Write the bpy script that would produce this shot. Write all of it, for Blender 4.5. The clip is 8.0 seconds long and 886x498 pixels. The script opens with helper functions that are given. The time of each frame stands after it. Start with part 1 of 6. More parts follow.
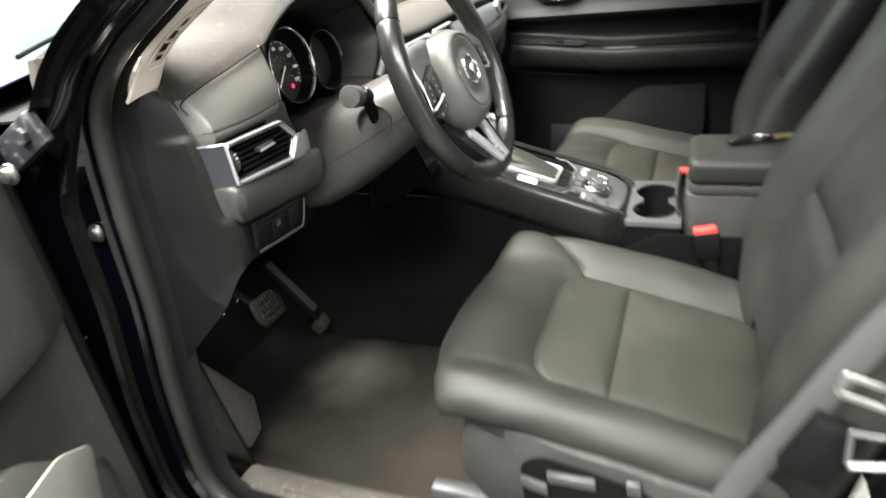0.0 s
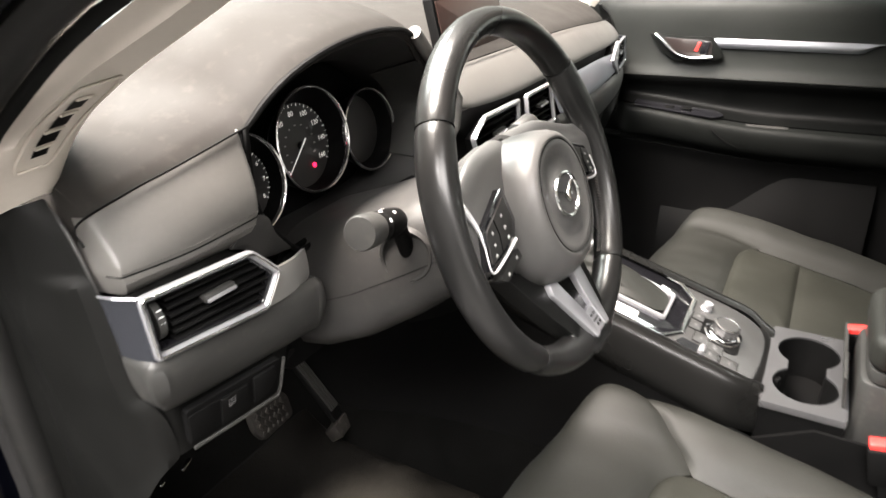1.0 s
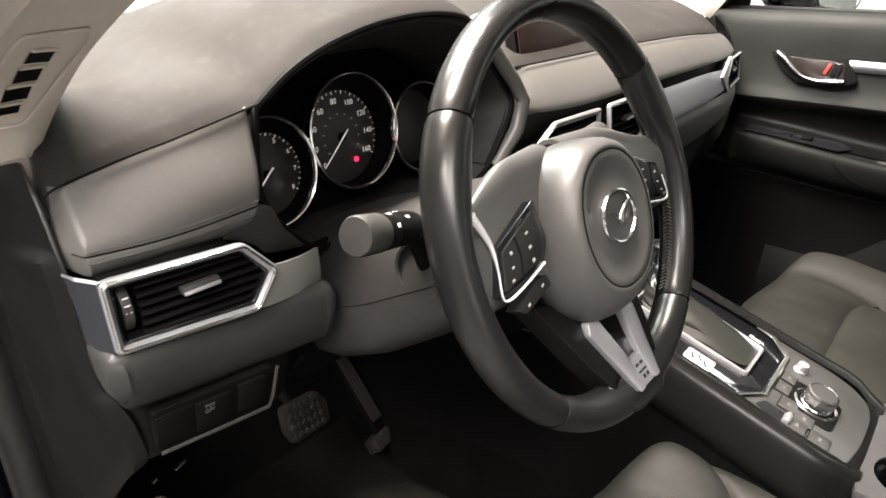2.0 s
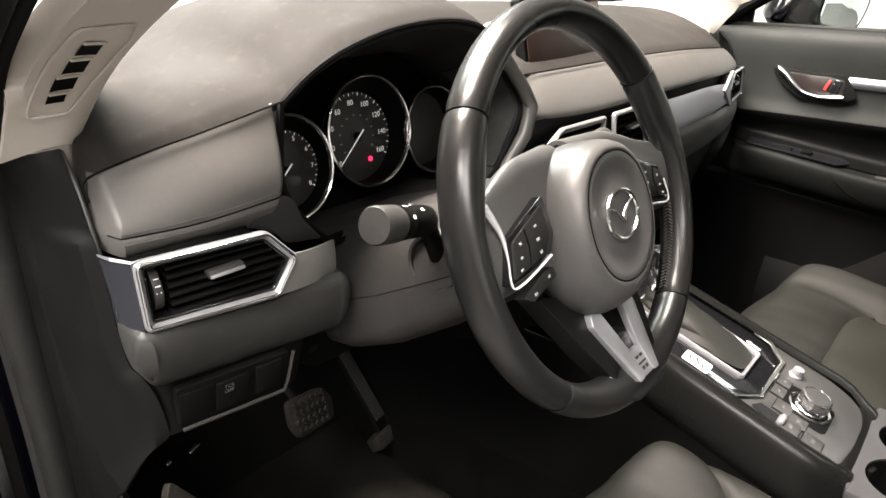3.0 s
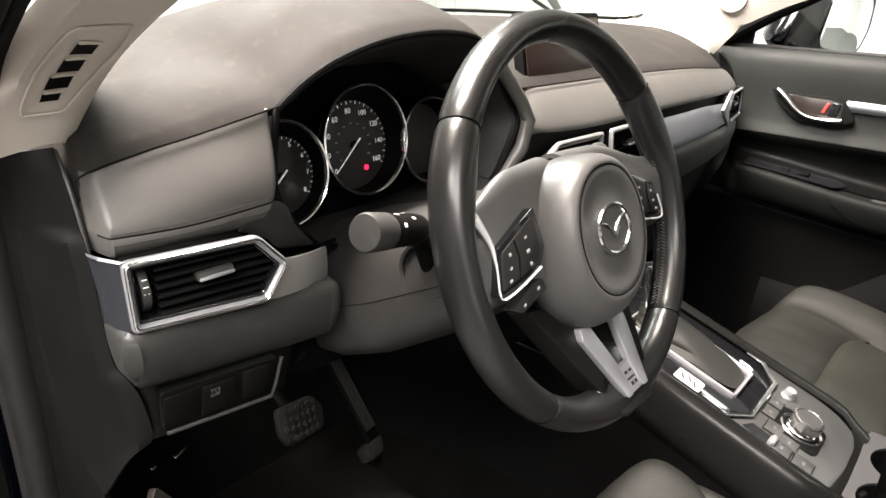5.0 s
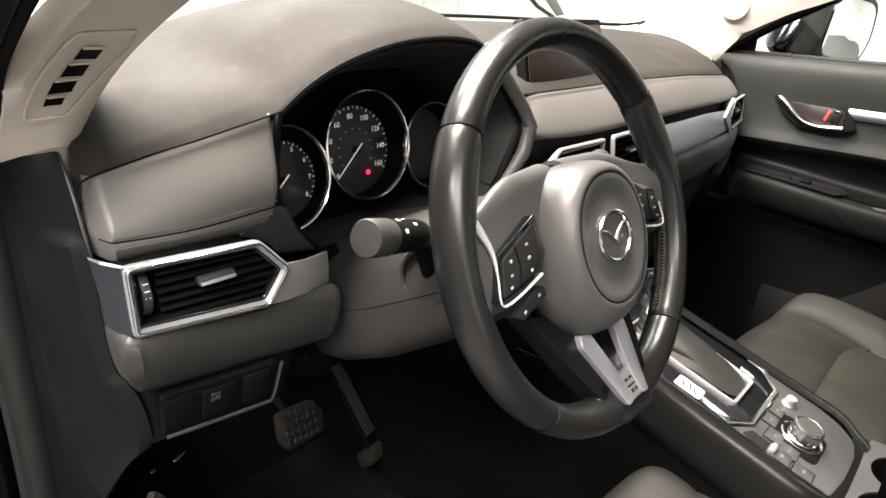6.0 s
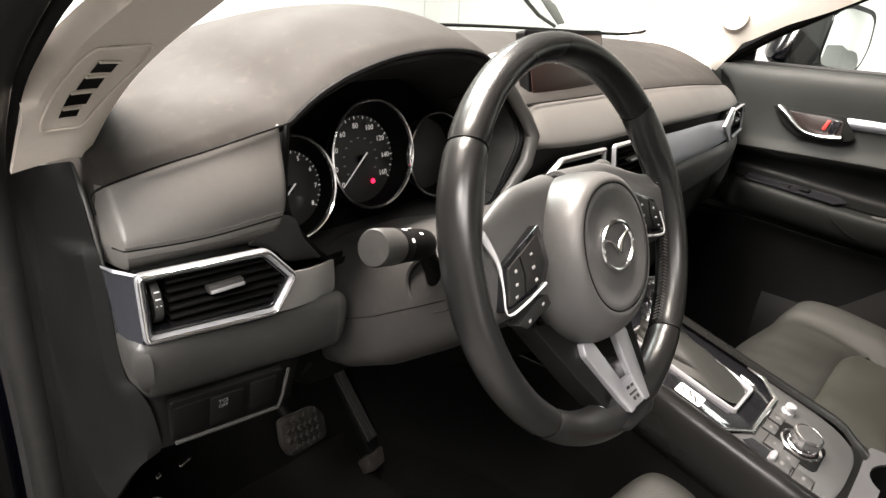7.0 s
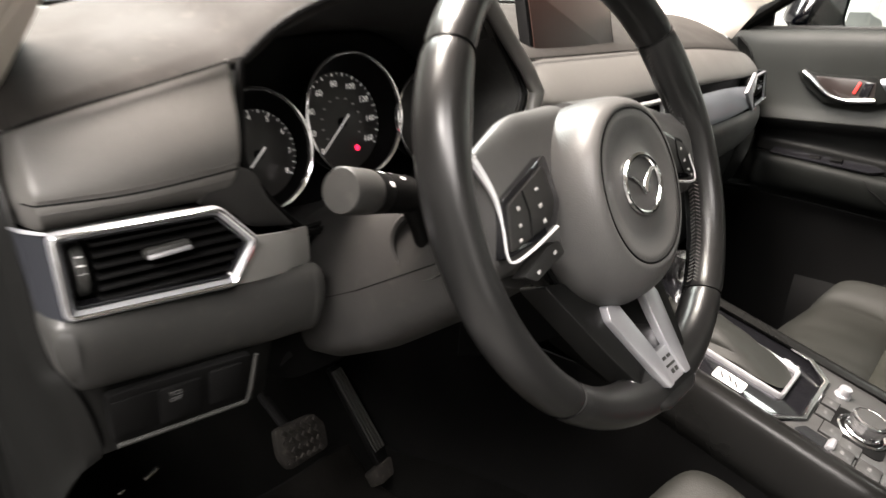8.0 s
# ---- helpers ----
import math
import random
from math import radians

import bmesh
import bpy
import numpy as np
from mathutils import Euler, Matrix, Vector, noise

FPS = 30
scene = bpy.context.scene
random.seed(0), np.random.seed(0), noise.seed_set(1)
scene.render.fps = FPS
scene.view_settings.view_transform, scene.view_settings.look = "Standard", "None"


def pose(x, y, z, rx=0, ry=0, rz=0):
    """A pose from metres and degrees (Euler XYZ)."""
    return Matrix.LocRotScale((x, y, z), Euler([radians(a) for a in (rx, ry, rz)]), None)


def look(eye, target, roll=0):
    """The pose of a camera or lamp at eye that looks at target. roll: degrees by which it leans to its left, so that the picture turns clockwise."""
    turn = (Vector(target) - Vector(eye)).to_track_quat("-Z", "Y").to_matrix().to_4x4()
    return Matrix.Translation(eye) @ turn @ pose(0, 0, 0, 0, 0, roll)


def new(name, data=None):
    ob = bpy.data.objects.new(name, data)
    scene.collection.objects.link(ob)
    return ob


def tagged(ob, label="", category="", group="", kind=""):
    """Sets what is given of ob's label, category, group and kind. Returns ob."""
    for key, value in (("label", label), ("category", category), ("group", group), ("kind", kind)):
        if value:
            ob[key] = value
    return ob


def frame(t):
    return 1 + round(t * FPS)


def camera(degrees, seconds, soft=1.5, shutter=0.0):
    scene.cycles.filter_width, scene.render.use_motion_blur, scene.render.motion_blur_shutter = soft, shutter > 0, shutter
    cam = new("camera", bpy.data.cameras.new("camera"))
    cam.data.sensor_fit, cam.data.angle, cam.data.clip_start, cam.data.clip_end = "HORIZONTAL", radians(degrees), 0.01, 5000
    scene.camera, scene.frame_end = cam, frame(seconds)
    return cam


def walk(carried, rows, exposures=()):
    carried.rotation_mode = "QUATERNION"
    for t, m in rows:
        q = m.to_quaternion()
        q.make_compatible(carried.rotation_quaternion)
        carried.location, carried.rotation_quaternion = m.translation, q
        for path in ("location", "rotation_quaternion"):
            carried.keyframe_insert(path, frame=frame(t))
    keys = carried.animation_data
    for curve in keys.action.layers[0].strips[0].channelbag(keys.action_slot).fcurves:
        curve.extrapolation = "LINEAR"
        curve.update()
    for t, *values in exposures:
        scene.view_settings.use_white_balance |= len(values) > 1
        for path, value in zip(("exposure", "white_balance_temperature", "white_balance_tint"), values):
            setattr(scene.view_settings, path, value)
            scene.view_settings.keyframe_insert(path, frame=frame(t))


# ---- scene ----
cam = camera(68.9, 8.0, shutter=0.5)
PATH = [
    (0, (-1.287, -0.327, 1.268), (0.338, 0.387, 0.345), -7.7),
    (0.3, (-1.122, -0.301, 1.267), (0.447, 0.529, 0.373), -5.7),
    (0.5, (-1.047, -0.264, 1.26), (0.52, 0.616, 0.383), -4.9),
    (0.7, (-0.981, -0.213, 1.258), (0.571, 0.665, 0.404), -4.2),
    (1, (-0.907, -0.196, 1.28), (0.633, 0.734, 0.406), -2.9),
    (1.2, (-0.864, -0.171, 1.267), (0.650, 0.768, 0.396), -2.2),
    (1.5, (-0.812, -0.187, 1.253), (0.643, 0.89, 0.402), -1.3),
    (1.7, (-0.795, -0.188, 1.251), (0.607, 0.929, 0.394), -0.2),
    (2, (-0.803, -0.206, 1.243), (0.575, 0.98, 0.41), -0.7),
    (2.2, (-0.820, -0.208, 1.247), (0.562, 0.983, 0.404), -0.6),
    (3.5, (-0.834, -0.226, 1.238), (0.559, 0.977, 0.458), 1.5),
    (4, (-0.833, -0.225, 1.238), (0.563, 0.977, 0.46), 1.9),
    (4.5, (-0.829, -0.226, 1.238), (0.569, 0.978, 0.466), 2.0),
    (6, (-0.829, -0.226, 1.24), (0.57, 0.987, 0.485), 2.5),
    (6.5, (-0.835, -0.226, 1.244), (0.567, 0.989, 0.498), 2.6),
    (7, (-0.838, -0.227, 1.246), (0.567, 0.99, 0.507), 2.7),
    (7.5, (-0.831, -0.219, 1.234), (0.576, 1.005, 0.513), 2.5),
    (7.8, (-0.814, -0.209, 1.185), (0.595, 1.062, 0.513), 0.2),
    (8, (-0.771, -0.194, 1.166), (0.618, 1.068, 0.474), -0.3),
]
walk(cam, [(t, look(eye, target, roll)) for t, eye, target, roll in PATH],
     exposures=[(0, 0.42, 6280, 7), (0.5, 0.32, 6500, 11), (1.0, 0.22, 6450, 13), (1.5, 0.07, 6550, 14), (2.0, -0.2, 6600, 14), (3.5, -0.20, 6550, 14), (7.5, -0.15, 6550, 14), (8.0, -0.15, 6550, 14)])

# ---- world and large lights ----
world = bpy.data.worlds.new("world")
scene.world = world
world.use_nodes = True
wnt = world.node_tree
wnt.nodes["Background"].inputs[0].default_value = (0.9, 0.95, 1.0, 1)
wnt.nodes["Background"].inputs[1].default_value = 0.15

LAMPS = [  # x, y, z, size x, size y, watts, colour
    (-2.6, 0.2, 3.35, 1.0, 2.6, 900, (1.0, 0.96, 0.90)),
    (-0.6, 0.85, 3.35, 1.8, 1.0, 840, (1.0, 0.90, 0.80)),
    (0.7, 2.7, 3.35, 2.2, 1.0, 480, (0.95, 1.0, 0.93)),
    (-2.3, -2.3, 3.35, 2.0, 2.0, 270, (1.0, 0.96, 0.91)),
    (2.2, -2.6, 3.35, 1.2, 2.6, 420, (0.96, 1.0, 0.92)),
]


# ---- materials ----
def material(name, colour, rough=0.5, metal=0.0, grain=0.0, grain_size=0.001, vary=0.12, vary_size=0.08, spec=0.5, coat=0.0,
             cells=False, dust=0.0):
    """A surface with grain relief, two scales of colour change and uneven gloss. Sizes in metres."""
    m = bpy.data.materials.new(name)
    m.use_nodes = True
    nt = m.node_tree
    b = nt.nodes["Principled BSDF"]
    b.inputs["Metallic"].default_value = metal
    b.inputs["Specular IOR Level"].default_value = spec
    b.inputs["Coat Weight"].default_value = coat
    b.inputs["Coat Roughness"].default_value = 0.05
    co = nt.nodes.new("ShaderNodeTexCoord")

    def noise_node(size, detail=3.0):
        n = nt.nodes.new("ShaderNodeTexNoise")
        n.inputs["Scale"].default_value = 1.0 / size
        n.inputs["Detail"].default_value = detail
        nt.links.new(co.outputs["Object"], n.inputs["Vector"])
        return n

    big, small = noise_node(vary_size), noise_node(vary_size / 14, 2.0)
    both = nt.nodes.new("ShaderNodeMix")
    both.data_type = "FLOAT"
    both.inputs[0].default_value = 0.35
    nt.links.new(big.outputs["Fac"], both.inputs[2])
    nt.links.new(small.outputs["Fac"], both.inputs[3])
    ramp = nt.nodes.new("ShaderNodeMapRange")
    ramp.inputs["From Min"].default_value, ramp.inputs["From Max"].default_value = 0.3, 0.7
    ramp.inputs["To Min"].default_value, ramp.inputs["To Max"].default_value = 1 - vary, 1 + vary
    nt.links.new(both.outputs[0], ramp.inputs["Value"])
    mul = nt.nodes.new("ShaderNodeVectorMath")
    mul.operation = "SCALE"
    mul.inputs[0].default_value = colour
    nt.links.new(ramp.outputs["Result"], mul.inputs["Scale"])
    out = mul.outputs[0]
    if dust > 0:
        specks = noise_node(0.012, 6.0)
        lim = nt.nodes.new("ShaderNodeMapRange")
        lim.inputs["From Min"].default_value, lim.inputs["From Max"].default_value = 0.56, 0.78
        lim.inputs["To Min"].default_value, lim.inputs["To Max"].default_value = 0.0, dust
        nt.links.new(specks.outputs["Fac"], lim.inputs["Value"])
        mix = nt.nodes.new("ShaderNodeMix")
        mix.data_type = "RGBA"
        mix.inputs[7].default_value = (0.35, 0.32, 0.27, 1)
        nt.links.new(lim.outputs["Result"], mix.inputs[0])
        nt.links.new(out, mix.inputs[6])
        out = mix.outputs[2]
    nt.links.new(out, b.inputs["Base Color"])
    gloss = nt.nodes.new("ShaderNodeMapRange")
    gloss.inputs["From Min"].default_value, gloss.inputs["From Max"].default_value = 0.3, 0.7
    gloss.inputs["To Min"].default_value = max(0.02, rough * 0.88)
    gloss.inputs["To Max"].default_value = min(1.0, rough * 1.12)
    nt.links.new(big.outputs["Fac"], gloss.inputs["Value"])
    nt.links.new(gloss.outputs["Result"], b.inputs["Roughness"])
    if grain > 0:
        if cells:
            g = nt.nodes.new("ShaderNodeTexVoronoi")
            g.inputs["Scale"].default_value = 1.0 / grain_size
            nt.links.new(co.outputs["Object"], g.inputs["Vector"])
            height = g.outputs["Distance"]
        else:
            height = noise_node(grain_size, 2.0).outputs["Fac"]
        bump = nt.nodes.new("ShaderNodeBump")
        bump.inputs["Strength"].default_value = grain
        bump.inputs["Distance"].default_value = grain_size * 0.4
        nt.links.new(height, bump.inputs["Height"])
        nt.links.new(bump.outputs["Normal"], b.inputs["Normal"])
    return m


def glow(name, colour, strength):
    m = bpy.data.materials.new(name)
    m.use_nodes = True
    b = m.node_tree.nodes["Principled BSDF"]
    b.inputs["Base Color"].default_value = (*colour, 1)
    b.inputs["Emission Color"].default_value = (*colour, 1)
    b.inputs["Emission Strength"].default_value = strength
    return m


def glass(name, tint=(0.95, 0.98, 0.97)):
    m = bpy.data.materials.new(name)
    m.use_nodes = True
    nt = m.node_tree
    nt.nodes.remove(nt.nodes["Principled BSDF"])
    clear, shine, mix = nt.nodes.new("ShaderNodeBsdfTransparent"), nt.nodes.new("ShaderNodeBsdfGlossy"), nt.nodes.new("ShaderNodeMixShader")
    clear.inputs[0].default_value = (*tint, 1)
    shine.inputs["Roughness"].default_value = 0.02
    mix.inputs[0].default_value = 0.05
    nt.links.new(clear.outputs[0], mix.inputs[1])
    nt.links.new(shine.outputs[0], mix.inputs[2])
    nt.links.new(mix.outputs[0], nt.nodes["Material Output"].inputs[0])
    return m


# Same skin as the pads, darkened here to offset the light through the windscreen.
SOFT = material("soft_dash_skin", (0.0182, 0.0168, 0.0154), 0.78, grain=0.12, grain_size=0.0010, cells=True, vary=0.06, dust=0.02, spec=0.12)
STITCHED = material("stitched_dash_skin", (0.068, 0.0655, 0.0615), 0.46, grain=0.12, grain_size=0.0010, cells=True, vary=0.08)
HARD = material("hard_grained_plastic", (0.021, 0.021, 0.020), 0.45, grain=0.3, grain_size=0.0008, vary=0.1, dust=0.04, spec=0.34)
# Grained plastic like HARD, with the shade of the lower parts in its colour.
COVER = material("shaded_lower_plastic", (0.0031, 0.0032, 0.0030), 0.5, grain=0.3, grain_size=0.0008, vary=0.1, spec=0.14)
# Black plastic; under the dash its low gloss and colour also carry the shade.
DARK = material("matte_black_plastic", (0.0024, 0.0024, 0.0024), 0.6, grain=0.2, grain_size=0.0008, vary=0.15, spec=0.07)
GLOSS = material("piano_black", (0.006, 0.006, 0.007), 0.08, vary=0.1, coat=0.3)
LEATHER = material("black_leather", (0.0090, 0.0093, 0.0078), 0.6, grain=0.2, grain_size=0.0018, cells=True, vary=0.14, vary_size=0.12, spec=0.25)
WHEEL = material("wheel_leather", (0.0078, 0.0078, 0.0077), 0.29, vary=0.05, vary_size=0.25, spec=0.42)
SUEDE = material("insert_leather", (0.0122, 0.0125, 0.0098), 0.6, grain=0.4, grain_size=0.0016, vary=0.14, vary_size=0.1, spec=0.22)
HUB = material("airbag_skin", (0.062, 0.061, 0.0595), 0.42, grain=0.25, grain_size=0.0009, cells=True, vary=0.08)
BAND = material("brushed_metal_band", (0.20, 0.21, 0.23), 0.34, metal=0.6, vary=0.05, grain=0.06, grain_size=0.0008)
CHROME = material("bright_chrome", (0.82, 0.82, 0.83), 0.15, metal=1.0, vary=0.03)
SMOKE = material("smoked_metal_trim", (0.085, 0.085, 0.088), 0.3, metal=0.6, vary=0.05, grain=0.06, grain_size=0.0008)
SATIN = material("satin_silver", (0.42, 0.42, 0.44), 0.34, metal=0.75, vary=0.04, grain=0.015, grain_size=0.0006)
KNOB = material("polished_knob_metal", (0.62, 0.62, 0.63), 0.22, metal=1.0, vary=0.04)
STRIP = material("satin_grey_strip", (0.27, 0.267, 0.255), 0.38, metal=0.5, vary=0.06, grain=0.06, grain_size=0.0008)
BRIGHT = material("bright_switch_trim", (0.78, 0.78, 0.79), 0.28, metal=0.45, vary=0.04)
TRIM = material("brushed_trim", (0.26, 0.265, 0.28), 0.34, metal=0.6, vary=0.05, grain=0.06, grain_size=0.0008)
BEIGE = material("beige_pillar_plastic", (0.53, 0.485, 0.435), 0.6, grain=0.15, grain_size=0.0009, vary=0.04)
CLOTH = material("beige_headliner", (0.60, 0.56, 0.50), 0.95, grain=0.4, grain_size=0.001, vary=0.05)
RUBBER = material("black_rubber", (0.009, 0.009, 0.0087), 0.5, grain=0.2, grain_size=0.0012, vary=0.15, dust=0.02, spec=0.3)
# Body paint again, with the wall's pale blue reflection put into the base colour.
BONNET = material("bonnet_paint_with_reflection", (0.008, 0.010, 0.022), 0.30, vary=0.1, spec=0.22)
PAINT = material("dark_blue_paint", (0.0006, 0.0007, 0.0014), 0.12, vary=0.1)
# Carpet and mat are darker than their fabric: footwell shade in the base colour.
CARPET = material("shaded_black_carpet", (0.0024, 0.0024, 0.0023), 0.97, grain=1.0, grain_size=0.0022, vary=0.3, vary_size=0.05, spec=0.0)
MAT = material("floor_mat", (0.0034, 0.0032, 0.0029), 0.95, grain=1.0, grain_size=0.003, vary=0.5, vary_size=0.2, spec=0.02)


def dirt_and_light_patch(m, centre, radius, colour, amount):
    """A paler patch with a ragged outline round a point of the surface: trodden-in dust and painted light."""
    nt = m.node_tree
    b = nt.nodes["Principled BSDF"]
    old = b.inputs["Base Color"].links[0].from_socket
    co = nt.nodes.new("ShaderNodeTexCoord")
    sub = nt.nodes.new("ShaderNodeVectorMath")
    sub.operation = "SUBTRACT"
    sub.inputs[1].default_value = centre
    nt.links.new(co.outputs["Object"], sub.inputs[0])
    dist = nt.nodes.new("ShaderNodeVectorMath")
    dist.operation = "LENGTH"
    nt.links.new(sub.outputs[0], dist.inputs[0])
    n = nt.nodes.new("ShaderNodeTexNoise")
    n.inputs["Scale"].default_value, n.inputs["Detail"].default_value = 14.0, 6.0
    nt.links.new(co.outputs["Object"], n.inputs["Vector"])
    shift = nt.nodes.new("ShaderNodeMath")
    shift.operation = "MULTIPLY_ADD"
    shift.inputs[1].default_value = 0.5 * radius
    nt.links.new(n.outputs["Fac"], shift.inputs[0])
    nt.links.new(dist.outputs["Value"], shift.inputs[2])
    fade = nt.nodes.new("ShaderNodeMapRange")
    fade.inputs["From Min"].default_value, fade.inputs["From Max"].default_value = 0.35 * radius, 1.3 * radius
    fade.inputs["To Min"].default_value, fade.inputs["To Max"].default_value = amount, 0.0
    nt.links.new(shift.outputs[0], fade.inputs["Value"])
    mix = nt.nodes.new("ShaderNodeMix")
    mix.data_type = "RGBA"
    mix.inputs[7].default_value = (*colour, 1)
    nt.links.new(fade.outputs["Result"], mix.inputs[0])
    nt.links.new(old, mix.inputs[6])
    nt.links.new(mix.outputs[2], b.inputs["Base Color"])


# Light falling in from the door side, painted on the mat with its dust.
dirt_and_light_patch(MAT, (-0.43, 0.10, 0.33), 0.42, (0.034, 0.030, 0.0245), 0.60)
dirt_and_light_patch(MAT, (-0.26, 0.38, 0.33), 0.13, (0.060, 0.054, 0.046), 0.6)
MARK = material("white_print", (0.75, 0.75, 0.75), 0.6, vary=0.02)
KEYPRINT = material("white_key_print", (0.28, 0.28, 0.275), 0.6, vary=0.02)
PRINT = material("dim_key_print", (0.07, 0.07, 0.07), 0.6, vary=0.02)
RAIL = material("dark_console_rail", (0.0045, 0.0045, 0.0043), 0.30, grain=0.12, grain_size=0.0009, vary=0.1, spec=0.16)
PANEL = material("grey_control_panel", (0.024, 0.024, 0.0237), 0.45, grain=0.1, grain_size=0.0007, vary=0.06)
SHROUD = material("column_plastic", (0.0225, 0.0219, 0.0211), 0.5, grain=0.3, grain_size=0.0009, vary=0.1, dust=0.03, spec=0.4)
PEDAL = material("dusty_pedal_rubber", (0.0085, 0.0075, 0.0064), 0.8, grain=0.5, grain_size=0.002, vary=0.3, vary_size=0.02, dust=0.09, spec=0.2)
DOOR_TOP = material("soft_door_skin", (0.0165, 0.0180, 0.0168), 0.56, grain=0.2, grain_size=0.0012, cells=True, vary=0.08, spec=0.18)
DOOR_GREY = material("grey_door_skin", (0.025, 0.0255, 0.0232), 0.52, grain=0.25, grain_size=0.0010, vary=0.12, dust=0.05, spec=0.35)
HANDLE = material("chromed_handle", (0.72, 0.72, 0.73), 0.18, metal=1.0, vary=0.05)
HOLLOW_SHADE = material("handle_hollow_shade", (0.012, 0.008, 0.007), 0.35, vary=0.1)
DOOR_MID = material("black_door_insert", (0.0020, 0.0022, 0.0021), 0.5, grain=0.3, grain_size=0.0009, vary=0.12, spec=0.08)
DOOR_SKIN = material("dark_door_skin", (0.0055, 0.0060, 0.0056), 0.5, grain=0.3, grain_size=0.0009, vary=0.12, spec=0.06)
PALE = material("pale_grey_plastic", (0.10, 0.097, 0.091), 0.55, grain=0.2, grain_size=0.001, vary=0.08)
LOWER = material("black_leatherette", (0.018, 0.0178, 0.0174), 0.5, grain=0.12, grain_size=0.0010, cells=True, vary=0.08, spec=0.4)
CHEEK = material("smoked_gloss_trim", (0.016, 0.017, 0.020), 0.2, metal=0.0, vary=0.06)
DIAL = material("dial_face", (0.030, 0.029, 0.0285), 0.4, vary=0.05)
SCREEN = material("dark_display", (0.026, 0.014, 0.0115), 0.3, vary=0.05, spec=0.2)
RED = material("red_plastic", (0.62, 0.03, 0.025), 0.4, vary=0.06)
STEEL = material("zinc_steel", (0.36, 0.36, 0.35), 0.32, metal=1.0, vary=0.15, vary_size=0.02)
THREAD = material("grey_thread", (0.06, 0.058, 0.055), 0.8, vary=0.1)
LABEL = material("white_sticker", (0.58, 0.58, 0.57), 0.5, vary=0.04)
GREY_WALL = material("grey_wall", (0.09, 0.09, 0.088), 0.8, grain=0.1, grain_size=0.01, vary=0.05, vary_size=0.6)
WALL = material("white_wall", (0.66, 0.66, 0.645), 0.8, grain=0.1, grain_size=0.01, vary=0.03, vary_size=0.6)
JOINT = material("pale_wall_joint", (0.45, 0.45, 0.44), 0.7, vary=0.05)
SILL = material("scuffed_sill_plastic", (0.034, 0.031, 0.027), 0.55, grain=0.4, grain_size=0.0012, vary=0.25, vary_size=0.05, dust=0.22)
HINGE = material("painted_hinge", (0.007, 0.0075, 0.010), 0.5, vary=0.4, vary_size=0.02, dust=0.25, spec=0.3)
CONCRETE = material("grey_concrete", (0.07, 0.069, 0.066), 0.5, grain=0.2, grain_size=0.01, vary=0.15, vary_size=0.5)
WEB = material("black_webbing", (0.018, 0.018, 0.018), 0.8, grain=0.5, grain_size=0.0012, vary=0.1)
BRASS = material("yellow_metal", (0.55, 0.45, 0.25), 0.35, metal=1.0, vary=0.1)
TUBE = glow("lamp_diffuser", (1.0, 0.96, 0.9), 6.0)
LIT = glow("lit_dial_print", (1.0, 0.98, 0.94), 0.30)
LAMP_RED = glow("red_warning_lamp", (1.0, 0.02, 0.08), 3.0)
GLASS = glass("clear_glass")
MIRROR = material("mirror_silver", (0.9, 0.92, 0.92), 0.01, metal=1.0, vary=0.0)


# ---- mesh helpers ----
def finish(name, bm, mat, angle=35):
    bmesh.ops.recalc_face_normals(bm, faces=bm.faces)
    me = bpy.data.meshes.new(name)
    bm.to_mesh(me)
    bm.free()
    me.shade_smooth()
    me.set_sharp_from_angle(angle=radians(angle))
    me.materials.append(mat)
    return me


def thing(name, loc, label, category, group="", kind=""):
    ob = new(name)
    ob.location = loc
    ob.empty_display_size = 0.05
    return tagged(ob, label, category, group, kind)


def part(name, bm, mat, parent, label="", angle=35):
    ob = new(name, finish(name, bm, mat, angle))
    ob.parent = parent
    if parent.type == "EMPTY":
        ob.matrix_parent_inverse = Matrix.Translation(parent.location).inverted()
    return tagged(ob, label)


def single(name, bm, mat, label, category, kind="", group="", angle=35):
    return tagged(new(name, finish(name, bm, mat, angle)), label, category, group, kind)


def loft(rings, closed=True, caps=True, wrap=False):
    """Rings of equal length joined in turn."""
    bm = bmesh.new()
    vs = [[bm.verts.new(p) for p in r] for r in rings]
    n = len(rings[0])
    pairs = list(zip(vs, vs[1:])) + ([(vs[-1], vs[0])] if wrap else [])
    for a, b in pairs:
        for i in range(n if closed else n - 1):
            j = (i + 1) % n
            bm.faces.new((a[i], a[j], b[j], b[i]))
    if caps and closed and not wrap:
        bm.faces.new(vs[0])
        bm.faces.new(vs[-1])
    return bm


def sheet(fn, nu, nv, thick=0.0):
    """A surface fn(u, v), u and v from 0 to 1, with thickness."""
    bm = loft([[fn(i / nu, j / nv) for j in range(nv + 1)] for i in range(nu + 1)], closed=False)
    if thick:
        bmesh.ops.recalc_face_normals(bm, faces=bm.faces)
        bmesh.ops.solidify(bm, geom=bm.faces[:], thickness=thick)
    return bm


def spline(pts, t):
    """Catmull-Rom through the points, t from 0 to 1."""
    pts = [Vector(p) for p in pts]
    n = len(pts) - 1
    s = min(max(t, 0.0), 1.0) * n
    i = min(int(s), n - 1)
    f = s - i
    p1, p2 = pts[i], pts[i + 1]
    p0 = pts[i - 1] if i else p1 * 2 - p2
    p3 = pts[i + 2] if i + 2 <= n else p2 * 2 - p1
    return 0.5 * (2 * p1 + (p2 - p0) * f + (2 * p0 - 5 * p1 + 4 * p2 - p3) * f * f + (3 * p1 - p0 - 3 * p2 + p3) * f ** 3)


